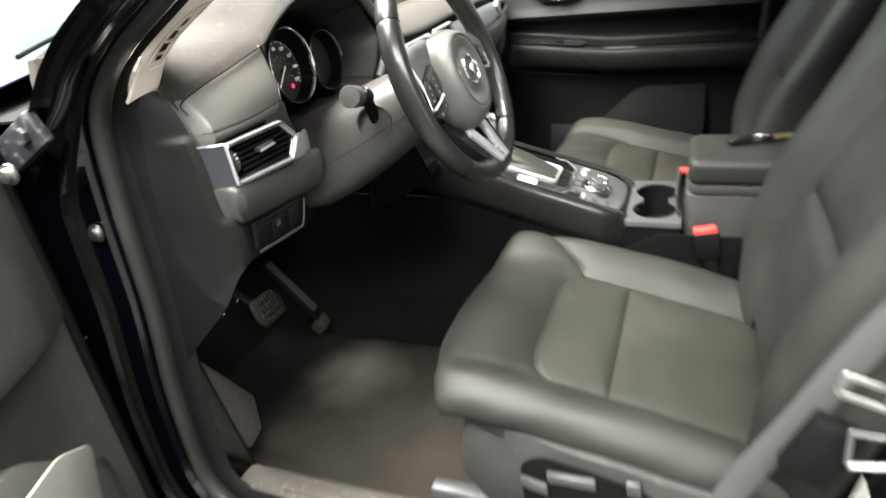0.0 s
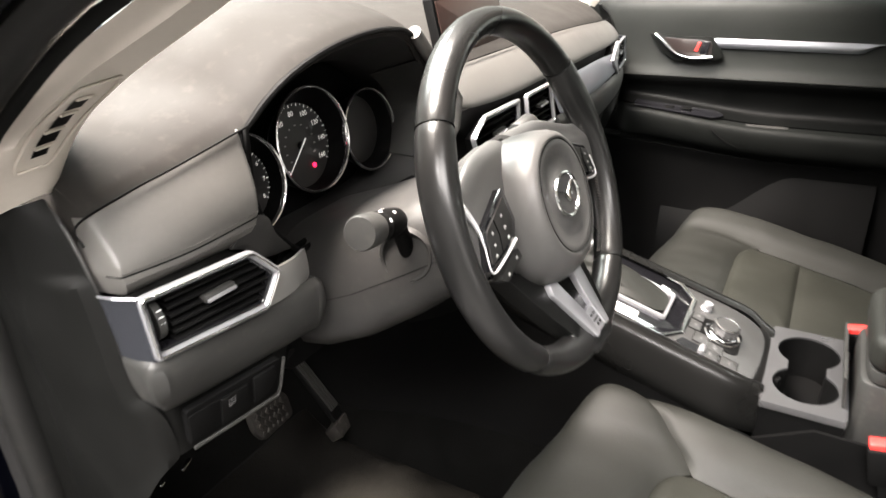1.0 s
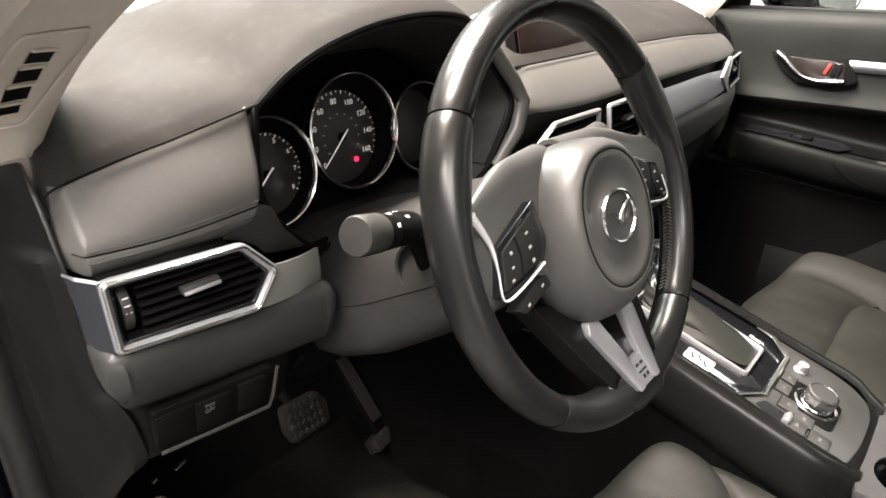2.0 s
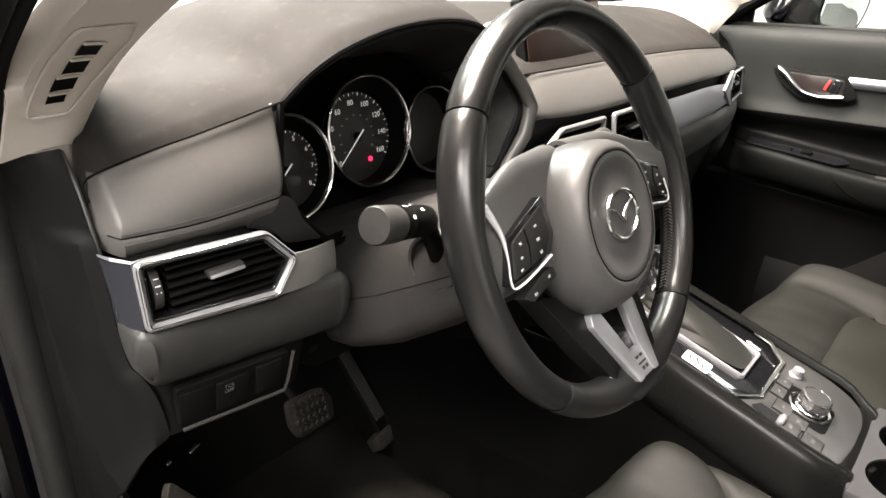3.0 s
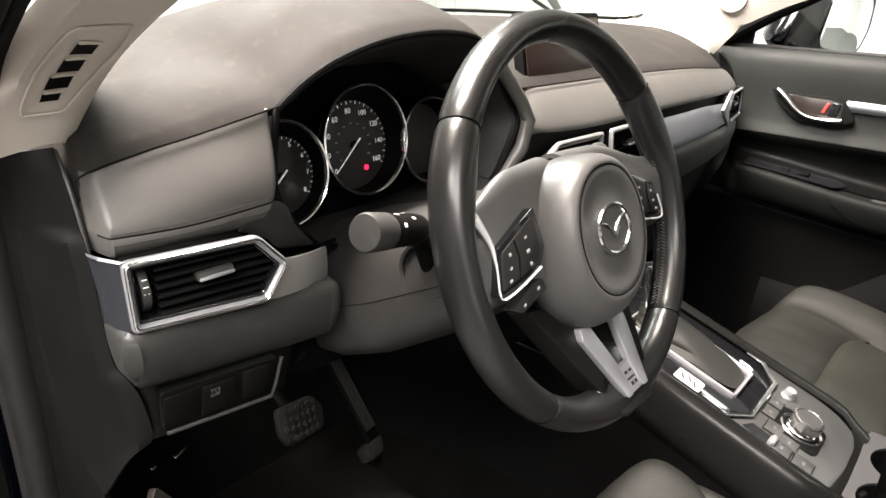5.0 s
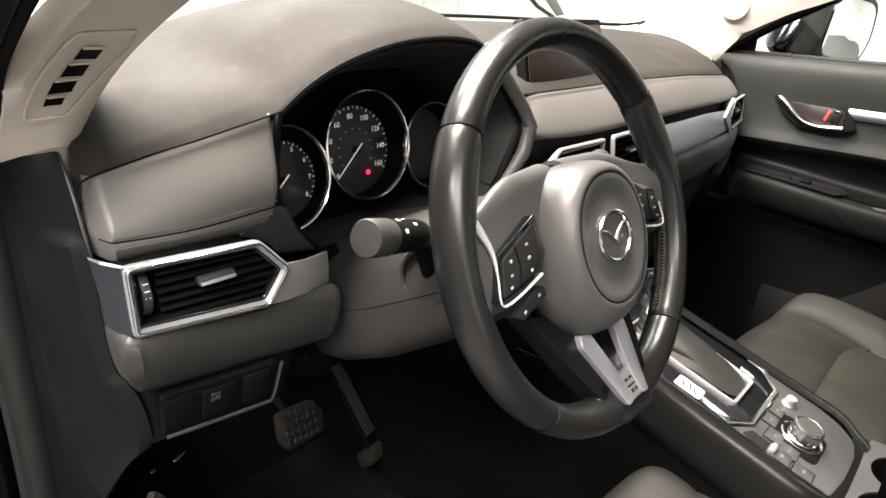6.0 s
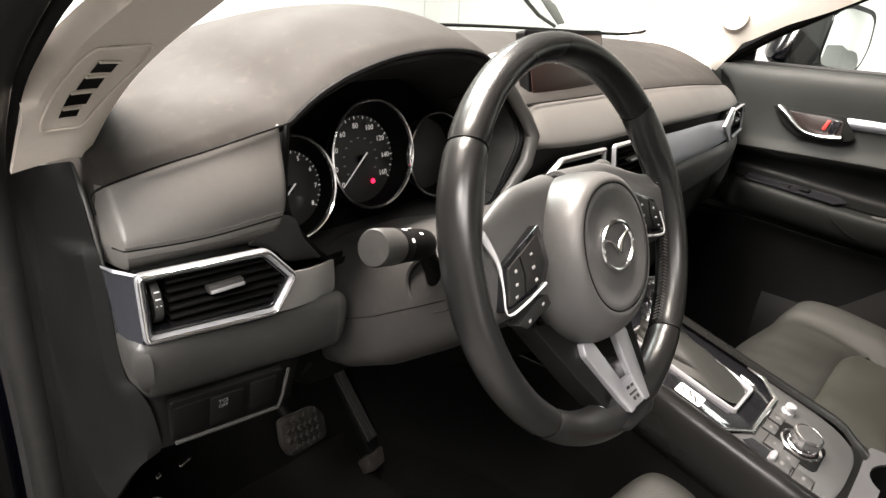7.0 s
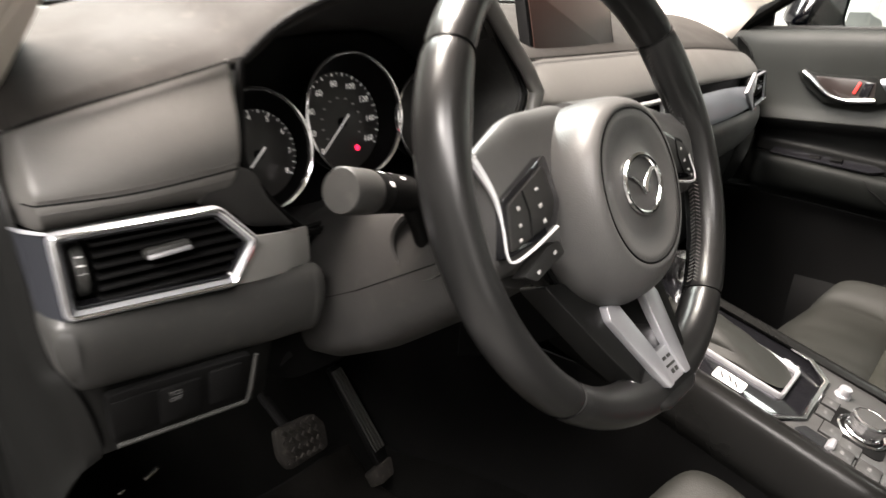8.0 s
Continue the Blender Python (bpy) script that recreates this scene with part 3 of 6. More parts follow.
# ---- dashboard ----
dash = thing("dashboard", (0, 0.45, 0.9), "soft dark grey dashboard with stitched pads and a hooded instrument bay", "dashboard")
FRONT = [(-0.715, 0.312, 1.070), (-0.690, 0.290, 1.083), (-0.657, 0.277, 1.098), (-0.58, 0.262, 1.119), (-0.506, 0.245, 1.138), (-0.478, 0.238, 1.160), (-0.439, 0.234, 1.177), (-0.383, 0.232, 1.190),
         (-0.319, 0.232, 1.194), (-0.264, 0.234, 1.189), (-0.233, 0.238, 1.178), (-0.205, 0.246, 1.155), (-0.17, 0.258, 1.132), (-0.12, 0.266, 1.116), (0.0, 0.266, 1.112),
         (0.17, 0.262, 1.112), (0.40, 0.262, 1.105), (0.57, 0.268, 1.094), (0.64, 0.276, 1.087), (0.69, 0.288, 1.080), (0.726, 0.306, 1.072)]


def front_edge(x):
    t = np.interp(x, [f[0] for f in FRONT], np.linspace(0, 1, len(FRONT)))
    return spline(FRONT, float(t))


def top_surface(u, v):
    x = -0.672 + 1.396 * u
    f = front_edge(x)
    yb, zb = 0.70 - 0.42 * x * x, 1.178 - 0.05 * x * x
    hood = math.exp(-((x + 0.33) / 0.20) ** 4)
    w = v ** 1.0
    y = f.y + (yb - f.y) * w
    z = f.z + (zb - f.z) * (1 - (1 - v) ** (2.2 - 0.9 * hood))
    z += (0.045 * hood + 0.012) * (v * (1 - v) * 4) ** 0.9 * (1 - 0.5 * v)
    z -= 0.0045 * smooth01(0.02, 0.0, v)
    z -= 0.045 * smooth01(0.645, 0.672, abs(x) - (0.052 if x > 0 else 0)) ** 2
    return (x, y - 0.0, z)


part("upper_pad", sheet(top_surface, 140, 40, 0.010), SOFT, dash, "soft dark grey dash top, bright under the windscreen")
part("demister_slot", tube([top_surface((x + 0.672) / 1.396, 0.93) for x in [-0.10 + 0.25 * k / 12 for k in range(13)]], 0.006, 6, flat=0.4), DARK, dash)


def strip_point(top, bottom, bulge, u, v, ends=(0.0, 0.0), skew=1.0):
    p = spline(top, u).lerp(spline(bottom, u), v)
    w = v ** skew
    p.y -= bulge * (4 * w * (1 - w)) ** 0.6
    p.y += ends[0] * (1 - min(1.0, u / 0.06)) ** 2 + ends[1] * (1 - min(1.0, (1 - u) / 0.06)) ** 2
    return p


def strip(name, top, bottom, bulge, mat, label="", n=40, m=14, thick=0.006, ends=(0.0, 0.0), skew=1.0):
    """A soft panel between two edges that swells towards the driver; its ends can turn away."""
    return part(name, sheet(lambda u, v: strip_point(top, bottom, bulge, u, v, ends, skew), n, m, thick), mat, dash, label)


PAD_TOP = [(-0.661, 0.276, 1.0955), (-0.58, 0.259, 1.1165), (-0.511, 0.243, 1.1345)]
PAD_LOW = [(-0.6665, 0.2415, 1.0565), (-0.60, 0.2325, 1.0545), (-0.524, 0.2235, 1.0605)]
LIP_LOW = [(-0.6640, 0.2470, 1.0385), (-0.60, 0.2400, 1.0390), (-0.535, 0.2350, 1.0380)]
PAD_ENDS = (0.055, 0.012)


def pad_point(u, v):
    """The padded face, then the lip that rolls under it towards the vent."""
    top = spline(PAD_TOP, u).lerp(spline(PAD_LOW, u), min(1.0, v / 0.74))
    if v <= 0.74:
        w = (v / 0.74) ** 1.7
        p, swell = top, 0.0060 * (4 * w * (1 - w)) ** 0.9
    else:
        w = (v - 0.74) / 0.26
        p, swell = spline(PAD_LOW, u).lerp(spline(LIP_LOW, u), w), 0.0034 * (4 * w * (1 - w)) ** 0.8
    p.y += -swell + PAD_ENDS[0] * (1 - min(1.0, u / 0.06)) ** 2 + PAD_ENDS[1] * (1 - min(1.0, (1 - u) / 0.06)) ** 2
    return p


part("stitched_pad", sheet(pad_point, 70, 50, 0.002), STITCHED, dash, "dark grey stitched leatherette pad", angle=50)
strip("pad_wedge", [(-0.545, 0.2300, 1.0560), (-0.530, 0.2270, 1.0600), (-0.515, 0.2285, 1.0520), (-0.500, 0.237, 1.028), (-0.472, 0.250, 1.000)], [(-0.560, 0.2335, 1.0375), (-0.548, 0.2330, 1.0330), (-0.532, 0.2345, 1.0230), (-0.518, 0.2375, 1.010), (-0.476, 0.2495, 0.9975)], 0.002, LOWER, "black leatherette wedge beside the instrument bay")
for v in (0.69, 0.82):
    pieces = []
    for k in range(46):
        pieces.append(tube([pad_point(0.05 + 0.92 * (k + q) / 46, v) + Vector((0, -0.0006, 0)) for q in (0.15, 0.75)], 0.0005, 5))
    part("stitching", join(*pieces), THREAD, dash, "grey double stitching")
part("lip_fold", tube([pad_point(0.03 + 0.94 * k / 40, 0.742) + Vector((0, -0.0002, 0)) for k in range(41)], 0.0007, 6), DARK, dash)

part("pad_crease", tube(curve_points([(-0.668, 0.262, 1.082), (-0.662, 0.2735, 1.0955), (-0.62, 0.2655, 1.1085), (-0.58, 0.2565, 1.1175), (-0.54, 0.2475, 1.1275), (-0.508, 0.2405, 1.1355)], 30), 0.0010, 6), DARK, dash, "dark crease between dash top and pad")

# driver's end cover
INNER = [(-0.664, 0.305, 1.111), (-0.666, 0.282, 1.088), (-0.667, 0.266, 1.048), (-0.667, 0.260, 1.010), (-0.667, 0.259, 0.978), (-0.665, 0.256, 0.945), (-0.660, 0.245, 0.933),
         (-0.655, 0.242, 0.915), (-0.650, 0.247, 0.880), (-0.651, 0.252, 0.866)]
FOLD = [(-0.684, 0.315, 1.112), (-0.688, 0.3235, 1.062), (-0.689, 0.336, 0.985), (-0.689, 0.334, 0.9335), (-0.688, 0.326, 0.873), (-0.686, 0.309, 0.830), (-0.682, 0.282, 0.808)]
OUTER = [(-0.700, 0.318, 1.113), (-0.692, 0.345, 1.080), (-0.686, 0.368, 1.030), (-0.684, 0.370, 0.98), (-0.684, 0.368, 0.93), (-0.684, 0.370, 0.88), (-0.684, 0.376, 0.835),
         (-0.684, 0.386, 0.79), (-0.684, 0.396, 0.73), (-0.684, 0.402, 0.69)]


def end_point(u, v):
    """The dash's end: a front facet with a shallow ledge at the vent's height, a crease, and a rear facet that falls away to the door seal."""
    p = spline(INNER, u).lerp(spline(FOLD, u), v / 0.6) if v < 0.6 else spline(FOLD, u).lerp(spline(OUTER, u), (v - 0.6) / 0.4)
    ledge = 0.005 * smooth01(1.058, 1.047, p.z) * smooth01(0.55, 0.1, v) * smooth01(0.0, 0.06, v)
    return p + Vector((-ledge - 0.0015 * math.sin(math.pi * min(1.0, v / 0.6)), 0, 0))


part("end_cover", sheet(end_point, 110, 30, 0.004), COVER, dash, "grey plastic end cover with shade in its colour", angle=20)
part("end_cover", sheet(lambda u, v: Vector((-1, 1, 1)) * end_point(u, v) + Vector((0.046, 0, 0)), 48, 12, 0.004), COVER, dash, "grey plastic end cover with shade in its colour")
# Thin bead in a lighter plastic, painting the highlight on the cover's upper edge.
part("cover_ridge", tube([p + Vector((-0.001, -0.001, 0)) for p in curve_points(INNER[:5], 30)], lambda t: 0.0024 - 0.0012 * t, 8), HARD, dash)

# instrument bay
BAY = [(-0.507, 0.246, 1.131), (-0.478, 0.239, 1.155), (-0.439, 0.235, 1.173), (-0.383, 0.233, 1.186), (-0.319, 0.233, 1.190), (-0.264, 0.235, 1.185), (-0.233, 0.239, 1.174),
       (-0.203, 0.245, 1.150), (-0.172, 0.250, 1.120), (-0.148, 0.250, 1.092), (-0.146, 0.246, 1.070), (-0.168, 0.243, 1.040), (-0.20, 0.246, 1.000), (-0.25, 0.258, 0.982), (-0.42, 0.262, 0.980), (-0.46, 0.255, 0.990),
       (-0.515, 0.236, 1.050), (-0.517, 0.240, 1.085)]
BACK = [(-0.497, 0.330, 1.108), (-0.478, 0.332, 1.126), (-0.439, 0.336, 1.139), (-0.383, 0.340, 1.146), (-0.319, 0.342, 1.148), (-0.264, 0.340, 1.146), (-0.233, 0.338, 1.138),
        (-0.203, 0.335, 1.122), (-0.178, 0.332, 1.100), (-0.165, 0.33, 1.080), (-0.163, 0.327, 1.060), (-0.170, 0.324, 1.035), (-0.195, 0.318, 1.0), (-0.25, 0.314, 0.978), (-0.42, 0.314, 0.976), (-0.46, 0.316, 0.985),
        (-0.500, 0.322, 1.035), (-0.503, 0.326, 1.07)]


def ring_points(pts, n=72):
    return [spline(pts + [pts[0]], k / n) for k in range(n)]


bay_rings = []
for k in range(9):
    f = k / 8
    bay_rings.append([a.lerp(b, f) for a, b in zip(ring_points(BAY), ring_points(BACK))])
bay_rings.append([b + Vector((0, 0.045, 0)) for b in ring_points(BACK)])
part("instrument_bay", loft(bay_rings, caps=False), LOWER, dash, "matte black instrument bay")
part("bay_side_wall", sheet(lambda u, v: ring_points(BAY)[29 + round(18 * u)].lerp(ring_points(BACK)[29 + round(18 * u)], 0.06 + 0.90 * v) + Vector((-0.004, 0, 0)), 18, 6, 0.001), HARD, dash, "smooth dark grey side wall of the instrument bay")
part("bay_rim", tube(ring_points(BAY), 0.0035, 8, closed=True), DARK, dash)

cl = thing("instrument_cluster", (-0.335, 0.33, 1.0), "three round dials with bright rings in a black bay", "instrument cluster")
CLT = frame_at((-0.335, 0.336, 1.06), (1, 0, 0), (0, 0.14, 1))
part("face_plate", prism([((CLT.inverted() @ p).x * 0.995, (CLT.inverted() @ p).y * 0.995) for p in ring_points(BACK, 40)], CLT @ Matrix.Translation((0, 0, -0.034)), 0.004), DARK, cl, "black dial surround")


part("back_plate", prism([((CLT.inverted() @ p).x * 1.07, (CLT.inverted() @ p).y * 1.09 + 0.003) for p in ring_points(BACK, 40)], CLT @ Matrix.Translation((0, 0, -0.048)), 0.004), DARK, cl)


def dial(cx, cz, r, numbers, a0, a1, needle, tag, shift=(0.0, 0.0), small=0.88, at=0.74):
    """Bright ring, dark funnel, sunken face, ticks, numbers and needle of one dial; the face sits off the ring's centre."""
    m = CLT @ Matrix.Translation((cx + 0.335, cz - 1.06, -0.010))
    turn = [2 * math.pi * k / 64 for k in range(64)]
    d = part("dial", loft([[m @ Vector((math.cos(a) * q + shift[0] * f, math.sin(a) * q + shift[1] * f, h)) for a in turn] for q, f, h in ((r * 0.985, 0, 0.0215), (r * 0.96, 0.3, 0.012), (r * small * 0.97, 1, 0.001), (r * small * 0.96, 1, -0.001))], caps=False), DARK, cl, tag)
    part("ring", loft([[m @ Vector(((r + q * math.cos(b)) * math.cos(a), (r + q * math.cos(b)) * math.sin(a), 0.022 + q * 1.8 * math.sin(b))) for b in [2 * math.pi * j / 8 for j in range(8)]]
                       for a in turn for q in (0.0019,)], wrap=True), CHROME, d, "bright silver ring")
    m = m @ Matrix.Translation((shift[0], shift[1], -0.001))
    r *= small
    part("face", lathe([(r * 0.97, -0.0006), (r * 0.95, 0.0), (0.0, 0.0)], m, 48, False), DIAL, d, "dark brown-grey dial face")
    if needle is None:
        return m, d
    ticks = []
    steps = (len(numbers) - 1) * 4
    for k in range(steps + 1):
        a = radians(a0 + (a1 - a0) * k / steps)
        big = k % 2 == 0
        c = Vector((math.cos(a), math.sin(a), 0))
        ticks.append(tube([m @ (c * r * (0.885 if big else 0.91) + Vector((0, 0, 0.001))), m @ (c * r * 0.945 + Vector((0, 0, 0.001)))], 0.0005 if big else 0.0003, 5))
    part("tick_marks", join(*ticks), LIT, d)
    for k, s in enumerate(numbers):
        a = radians(a0 + (a1 - a0) * k / (len(numbers) - 1))
        writing("numeral", s, r * 0.165, m @ Matrix.Translation((math.cos(a) * r * at, math.sin(a) * r * at, 0.001)), LIT, d)
    c = Vector((math.cos(radians(needle)), math.sin(radians(needle)), 0))
    part("needle", tube([m @ (c * -r * 0.20 + Vector((0, 0, 0.005))), m @ (c * r * 0.80 + Vector((0, 0, 0.004)))], lambda t: 0.0010 - 0.0004 * t, 6), LIT, d)
    part("needle_cap", lathe([(r * 0.10, 0.002), (r * 0.09, 0.0035), (0, 0.0038)], m, 24), DARK, d)
    return m, d


dial(-0.450, 1.045, 0.0555, ["0", "1", "2", "3", "4", "5", "6", "7", "8"], 225, -35, 222, "revolution counter dial", (0.010, -0.005), 0.80, 0.80)
ms, ds = dial(-0.332, 1.064, 0.0625, ["0", "20", "40", "60", "80", "100", "120", "140", "160"], 222, -32, 222, "speedometer dial", (-0.003, -0.0065), 0.86)
part("warning_lamp", lathe([(0.0030, 0.0), (0.0028, 0.0012), (0.0, 0.0014)], ms @ Matrix.Translation((0.0165, -0.0290, 0.0005)), 20), LAMP_RED, ds, "small glowing red warning lamp")
for k in range(11):
    a = radians(215 - k * 24.5)
    part("small_mark", box(0.0032, 0.0017, 0.0003, ms @ pose(math.cos(a) * 0.0255, math.sin(a) * 0.0255, 0.001, 0, 0, 0)), KEYPRINT, ds)
dial(-0.222, 1.048, 0.0535, [], 160, 20, None, "dark multi-information dial")


def span(outline, y):
    """Left and right ends of an outline at height y."""
    xs = []
    n = len(outline)
    for i in range(n):
        (x0, y0), (x1, y1) = outline[i], outline[(i + 1) % n]
        if (y0 - y) * (y1 - y) < 0:
            xs.append(x0 + (x1 - x0) * (y - y0) / (y1 - y0))
    return min(xs), max(xs)


def air_vent(outline, m, slats, tab_at, wheel_at=None, rim=0.005, frame_mat=None, label="air vent with a bright frame and black slats"):
    """An air vent: bright frame, dark box, slats, sliding tab and thumb wheel."""
    v = part("air_vent", loft([[m @ Vector((a, b, h)) for a, b in inset(outline, rim * 0.9)] for h in (0.003, -0.012, -0.035)], caps=False), DARK, dash, label)
    part("duct", prism(inset(outline, rim * 0.9), m @ Matrix.Translation((0, 0, -0.037)), 0.002), DARK, v)
    part("frame", ring_frame(rounded(outline, 0.006), rim, m, 0.006, -0.004), frame_mat or TRIM, v, "satin silver frame")
    part("frame_edge", tube([m @ Vector((a, b, 0.0058)) for a, b in rounded(inset(outline, rim * 0.42), 0.005)], 0.0013, 8, closed=True), CHROME, v, "thin bright chrome edge")
    part("inner_rim", ring_frame(rounded(inset(outline, rim), 0.004), 0.0022, m, 0.002, -0.012), GLOSS, v)
    inner = inset(outline, rim + 0.002)
    lo, hi = min(p[1] for p in inner), max(p[1] for p in inner)
    for k in range(slats):
        y = lo + (hi - lo) * (k + 0.6) / (slats + 0.2)
        a, b = span(inner, y)
        if wheel_at is not None:
            a = max(a, wheel_at + 0.008)
        part("slat", box(b - a, 0.0028, 0.016, m @ pose((a + b) / 2, y, -0.009, 8, 0, 0), 0.0009), DARK, v)
    if tab_at:
        t = part("tab", box(0.030, 0.0075, 0.012, m @ pose(tab_at[0], tab_at[1], -0.001, 0, 0, 3), 0.002), HARD, v)
        part("tab_strip", box(0.029, 0.003, 0.003, m @ pose(tab_at[0], tab_at[1] - 0.001, 0.006, 0, 0, 3), 0.001), SATIN, t)
    if wheel_at is not None:
        w = part("thumb_wheel", lathe([(0.019, -0.0032), (0.0195, 0), (0.019, 0.0032)], m @ pose(wheel_at, 0.0, -0.018, 0, 90, 0), 28), HARD, v)
        for k in range(4):
            part("wheel_mark", box(0.004, 0.0008, 0.0006, m @ pose(wheel_at, 0.011 - k * 0.0055, 0.0012 - 0.0001 * (k - 1.5) ** 2 * 8, 0, 0, 0)), MARK, w)
    return v


VM = frame_at((-0.605, 0.2205, 1.012), (1, -0.14, 0), (0, 0.07, 1))
VOUT = [(-0.0565, -0.028), (0.054, -0.033), (0.076, -0.002), (0.050, 0.028), (-0.0565, 0.030)]
air_vent(VOUT, VM, 6, (0.012, 0.004), -0.041, rim=0.0062)
PM = frame_at((0.605, 0.2205, 1.020), (1, 0.14, 0), (0, 0.07, 1))
air_vent([(-a, b) for a, b in VOUT][::-1], PM, 5, (-0.012, 0.004), 0.041)
# bezel plates that run back from the outer vents, and the satin strips beside them
for s, m in ((1, VM), (-1, PM)):
    def V(a, b, h):
        return m @ Vector((a * s, b, h))
    part("vent_cheek", loft([[V(-0.0568, 0.029, 0.003), V(-0.0568, -0.027, 0.003)], [V(-0.066, 0.0285, -0.014), V(-0.064, -0.026, -0.012)], [V(-0.071, 0.028, -0.032), V(-0.068, -0.024, -0.03)]], closed=False), CHEEK, dash, "piano black cheek beside the vent")
    part("cheek_edge", loft([[V(-0.054, 0.0305, 0.006), V(-0.057, 0.0292, 0.0052)], [V(-0.066, 0.032, -0.014), V(-0.0665, 0.0295, -0.013)], [V(-0.072, 0.032, -0.034), V(-0.0715, 0.030, -0.033)]], closed=False), TRIM, dash)
    if s == -1:
        part("vent_wing", prism(rounded([(-0.122, 0.004), (-0.052, 0.0345), (-0.049, 0.029), (-0.074, -0.001), (-0.052, -0.032), (-0.058, -0.036)][::-1], 0.002), PM @ Matrix.Translation((0, 0, -0.001)), 0.006, 0.001), SATIN, dash, "bright satin wing of the vent")
        continue
    part("trim_strip", sheet(lambda u, v: V((0.073 + 0.060 * u) * (1 - v) + (0.055 + 0.077 * u) * v, (-0.001 - 0.010 * u) * (1 - v) + (-0.0345 - 0.009 * u) * v, -0.001 - 0.030 * u ** 1.6 - 0.002 * (2 * v - 1) ** 2), 14, 8, 0.004), STRIP, dash, "satin grey strip beside the vent")
# lower bolster under the driver's vent
BOL_TOP = [(-0.6690, 0.270, 0.984), (-0.6680, 0.255, 0.9845), (-0.6668, 0.242, 0.9850), (-0.6635, 0.2300, 0.9855), (-0.655, 0.2275, 0.9855), (-0.60, 0.2265, 0.9820), (-0.56, 0.224, 0.9765), (-0.52, 0.222, 0.9735), (-0.482, 0.222, 0.9715), (-0.473, 0.2225, 0.9700), (-0.468, 0.246, 0.968)]
BOL_LOW = [(-0.6660, 0.270, 0.9355), (-0.6650, 0.257, 0.9375), (-0.6630, 0.247, 0.9365), (-0.6600, 0.2370, 0.9320), (-0.652, 0.2345, 0.9280), (-0.60, 0.233, 0.9205), (-0.56, 0.2315, 0.9165), (-0.52, 0.230, 0.9120), (-0.482, 0.230, 0.9080), (-0.474, 0.2310, 0.9070), (-0.469, 0.250, 0.908)]


def bolster_point(u, v):
    """A bolster that leans back at its top, swells in the middle and tucks under; its ends wrap round."""
    p = spline(BOL_TOP, u).lerp(spline(BOL_LOW, u), v)
    t = Vector(spline(BOL_TOP, min(1, u + 0.01)) - spline(BOL_TOP, max(0, u - 0.01))).normalized()
    out = Vector((t.y, -t.x, 0)).normalized()
    w = v ** 0.8
    return p + out * ((0.002 + 0.010 * smooth01(0.12, 0.45, u)) * smooth01(1.0, 0.86, u) * (4 * w * (1 - w)) ** 0.7)


part("knee_bolster", sheet(bolster_point, 70, 18, 0.005), HARD, dash, "smooth dark grey knee bolster", angle=60)
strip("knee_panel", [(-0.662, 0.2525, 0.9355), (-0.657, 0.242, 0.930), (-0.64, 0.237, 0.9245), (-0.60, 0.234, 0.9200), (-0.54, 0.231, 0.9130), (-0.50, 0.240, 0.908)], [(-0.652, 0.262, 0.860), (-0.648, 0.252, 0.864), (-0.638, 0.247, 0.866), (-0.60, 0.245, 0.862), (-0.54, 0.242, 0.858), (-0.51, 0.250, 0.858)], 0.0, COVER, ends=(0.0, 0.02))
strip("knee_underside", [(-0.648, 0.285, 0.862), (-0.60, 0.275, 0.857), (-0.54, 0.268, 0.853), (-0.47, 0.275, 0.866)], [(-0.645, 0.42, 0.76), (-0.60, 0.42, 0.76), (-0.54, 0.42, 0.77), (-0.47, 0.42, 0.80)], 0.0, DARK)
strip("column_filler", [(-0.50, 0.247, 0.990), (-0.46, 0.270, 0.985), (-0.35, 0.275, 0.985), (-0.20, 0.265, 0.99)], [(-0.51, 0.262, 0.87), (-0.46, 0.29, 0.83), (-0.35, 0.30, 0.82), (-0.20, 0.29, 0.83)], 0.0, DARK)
SW = frame_at((-0.595, 0.2255, 0.900), (1, -0.10, 0), (0, -0.14, 1))
SWO = [(-0.052, -0.018), (0.046, -0.024), (0.0535, 0.016), (-0.052, 0.023)]
sp = part("switch_panel", prism(rounded(SWO, 0.004), SW @ Matrix.Translation((0, 0, -0.006)), 0.0075, 0.001), DARK, dash, "black switch panel under the vent")
part("panel_lip", tube([SW @ Vector((a, b, 0.0030)) for a, b in ((-0.050, -0.020), (0.0, -0.0235), (0.046, -0.0265), (0.0505, -0.015), (0.0565, 0.015))], 0.0018, 8), HARD, sp)
for a, w in ((-0.004, 0.031), (0.031, 0.026)):
    part("switch", box(w, 0.030, 0.004, SW @ pose(a, -0.0015, 0.0025, 0, 0, -3), 0.0015), DARK, sp)
writing("switch_text", "TCS\nOFF", 0.0050, SW @ pose(-0.008, 0.006, 0.0052, 0, 0, -3), PRINT, sp)
part("blank_cover", box(0.034, 0.030, 0.002, SW @ pose(-0.034, 0.001, 0.0016, 0, 0, -3), 0.001), DARK, sp)
for a, b in (((-0.586, 0.352, 0.754), 0.015), ((-0.609, 0.37, 0.737), 0.006)):
    part("metal_clip", box(b, 0.004, 0.004, pose(*a, 10, -14, 12), 0.001), CHROME, dash, "bright metal clip under the dash")

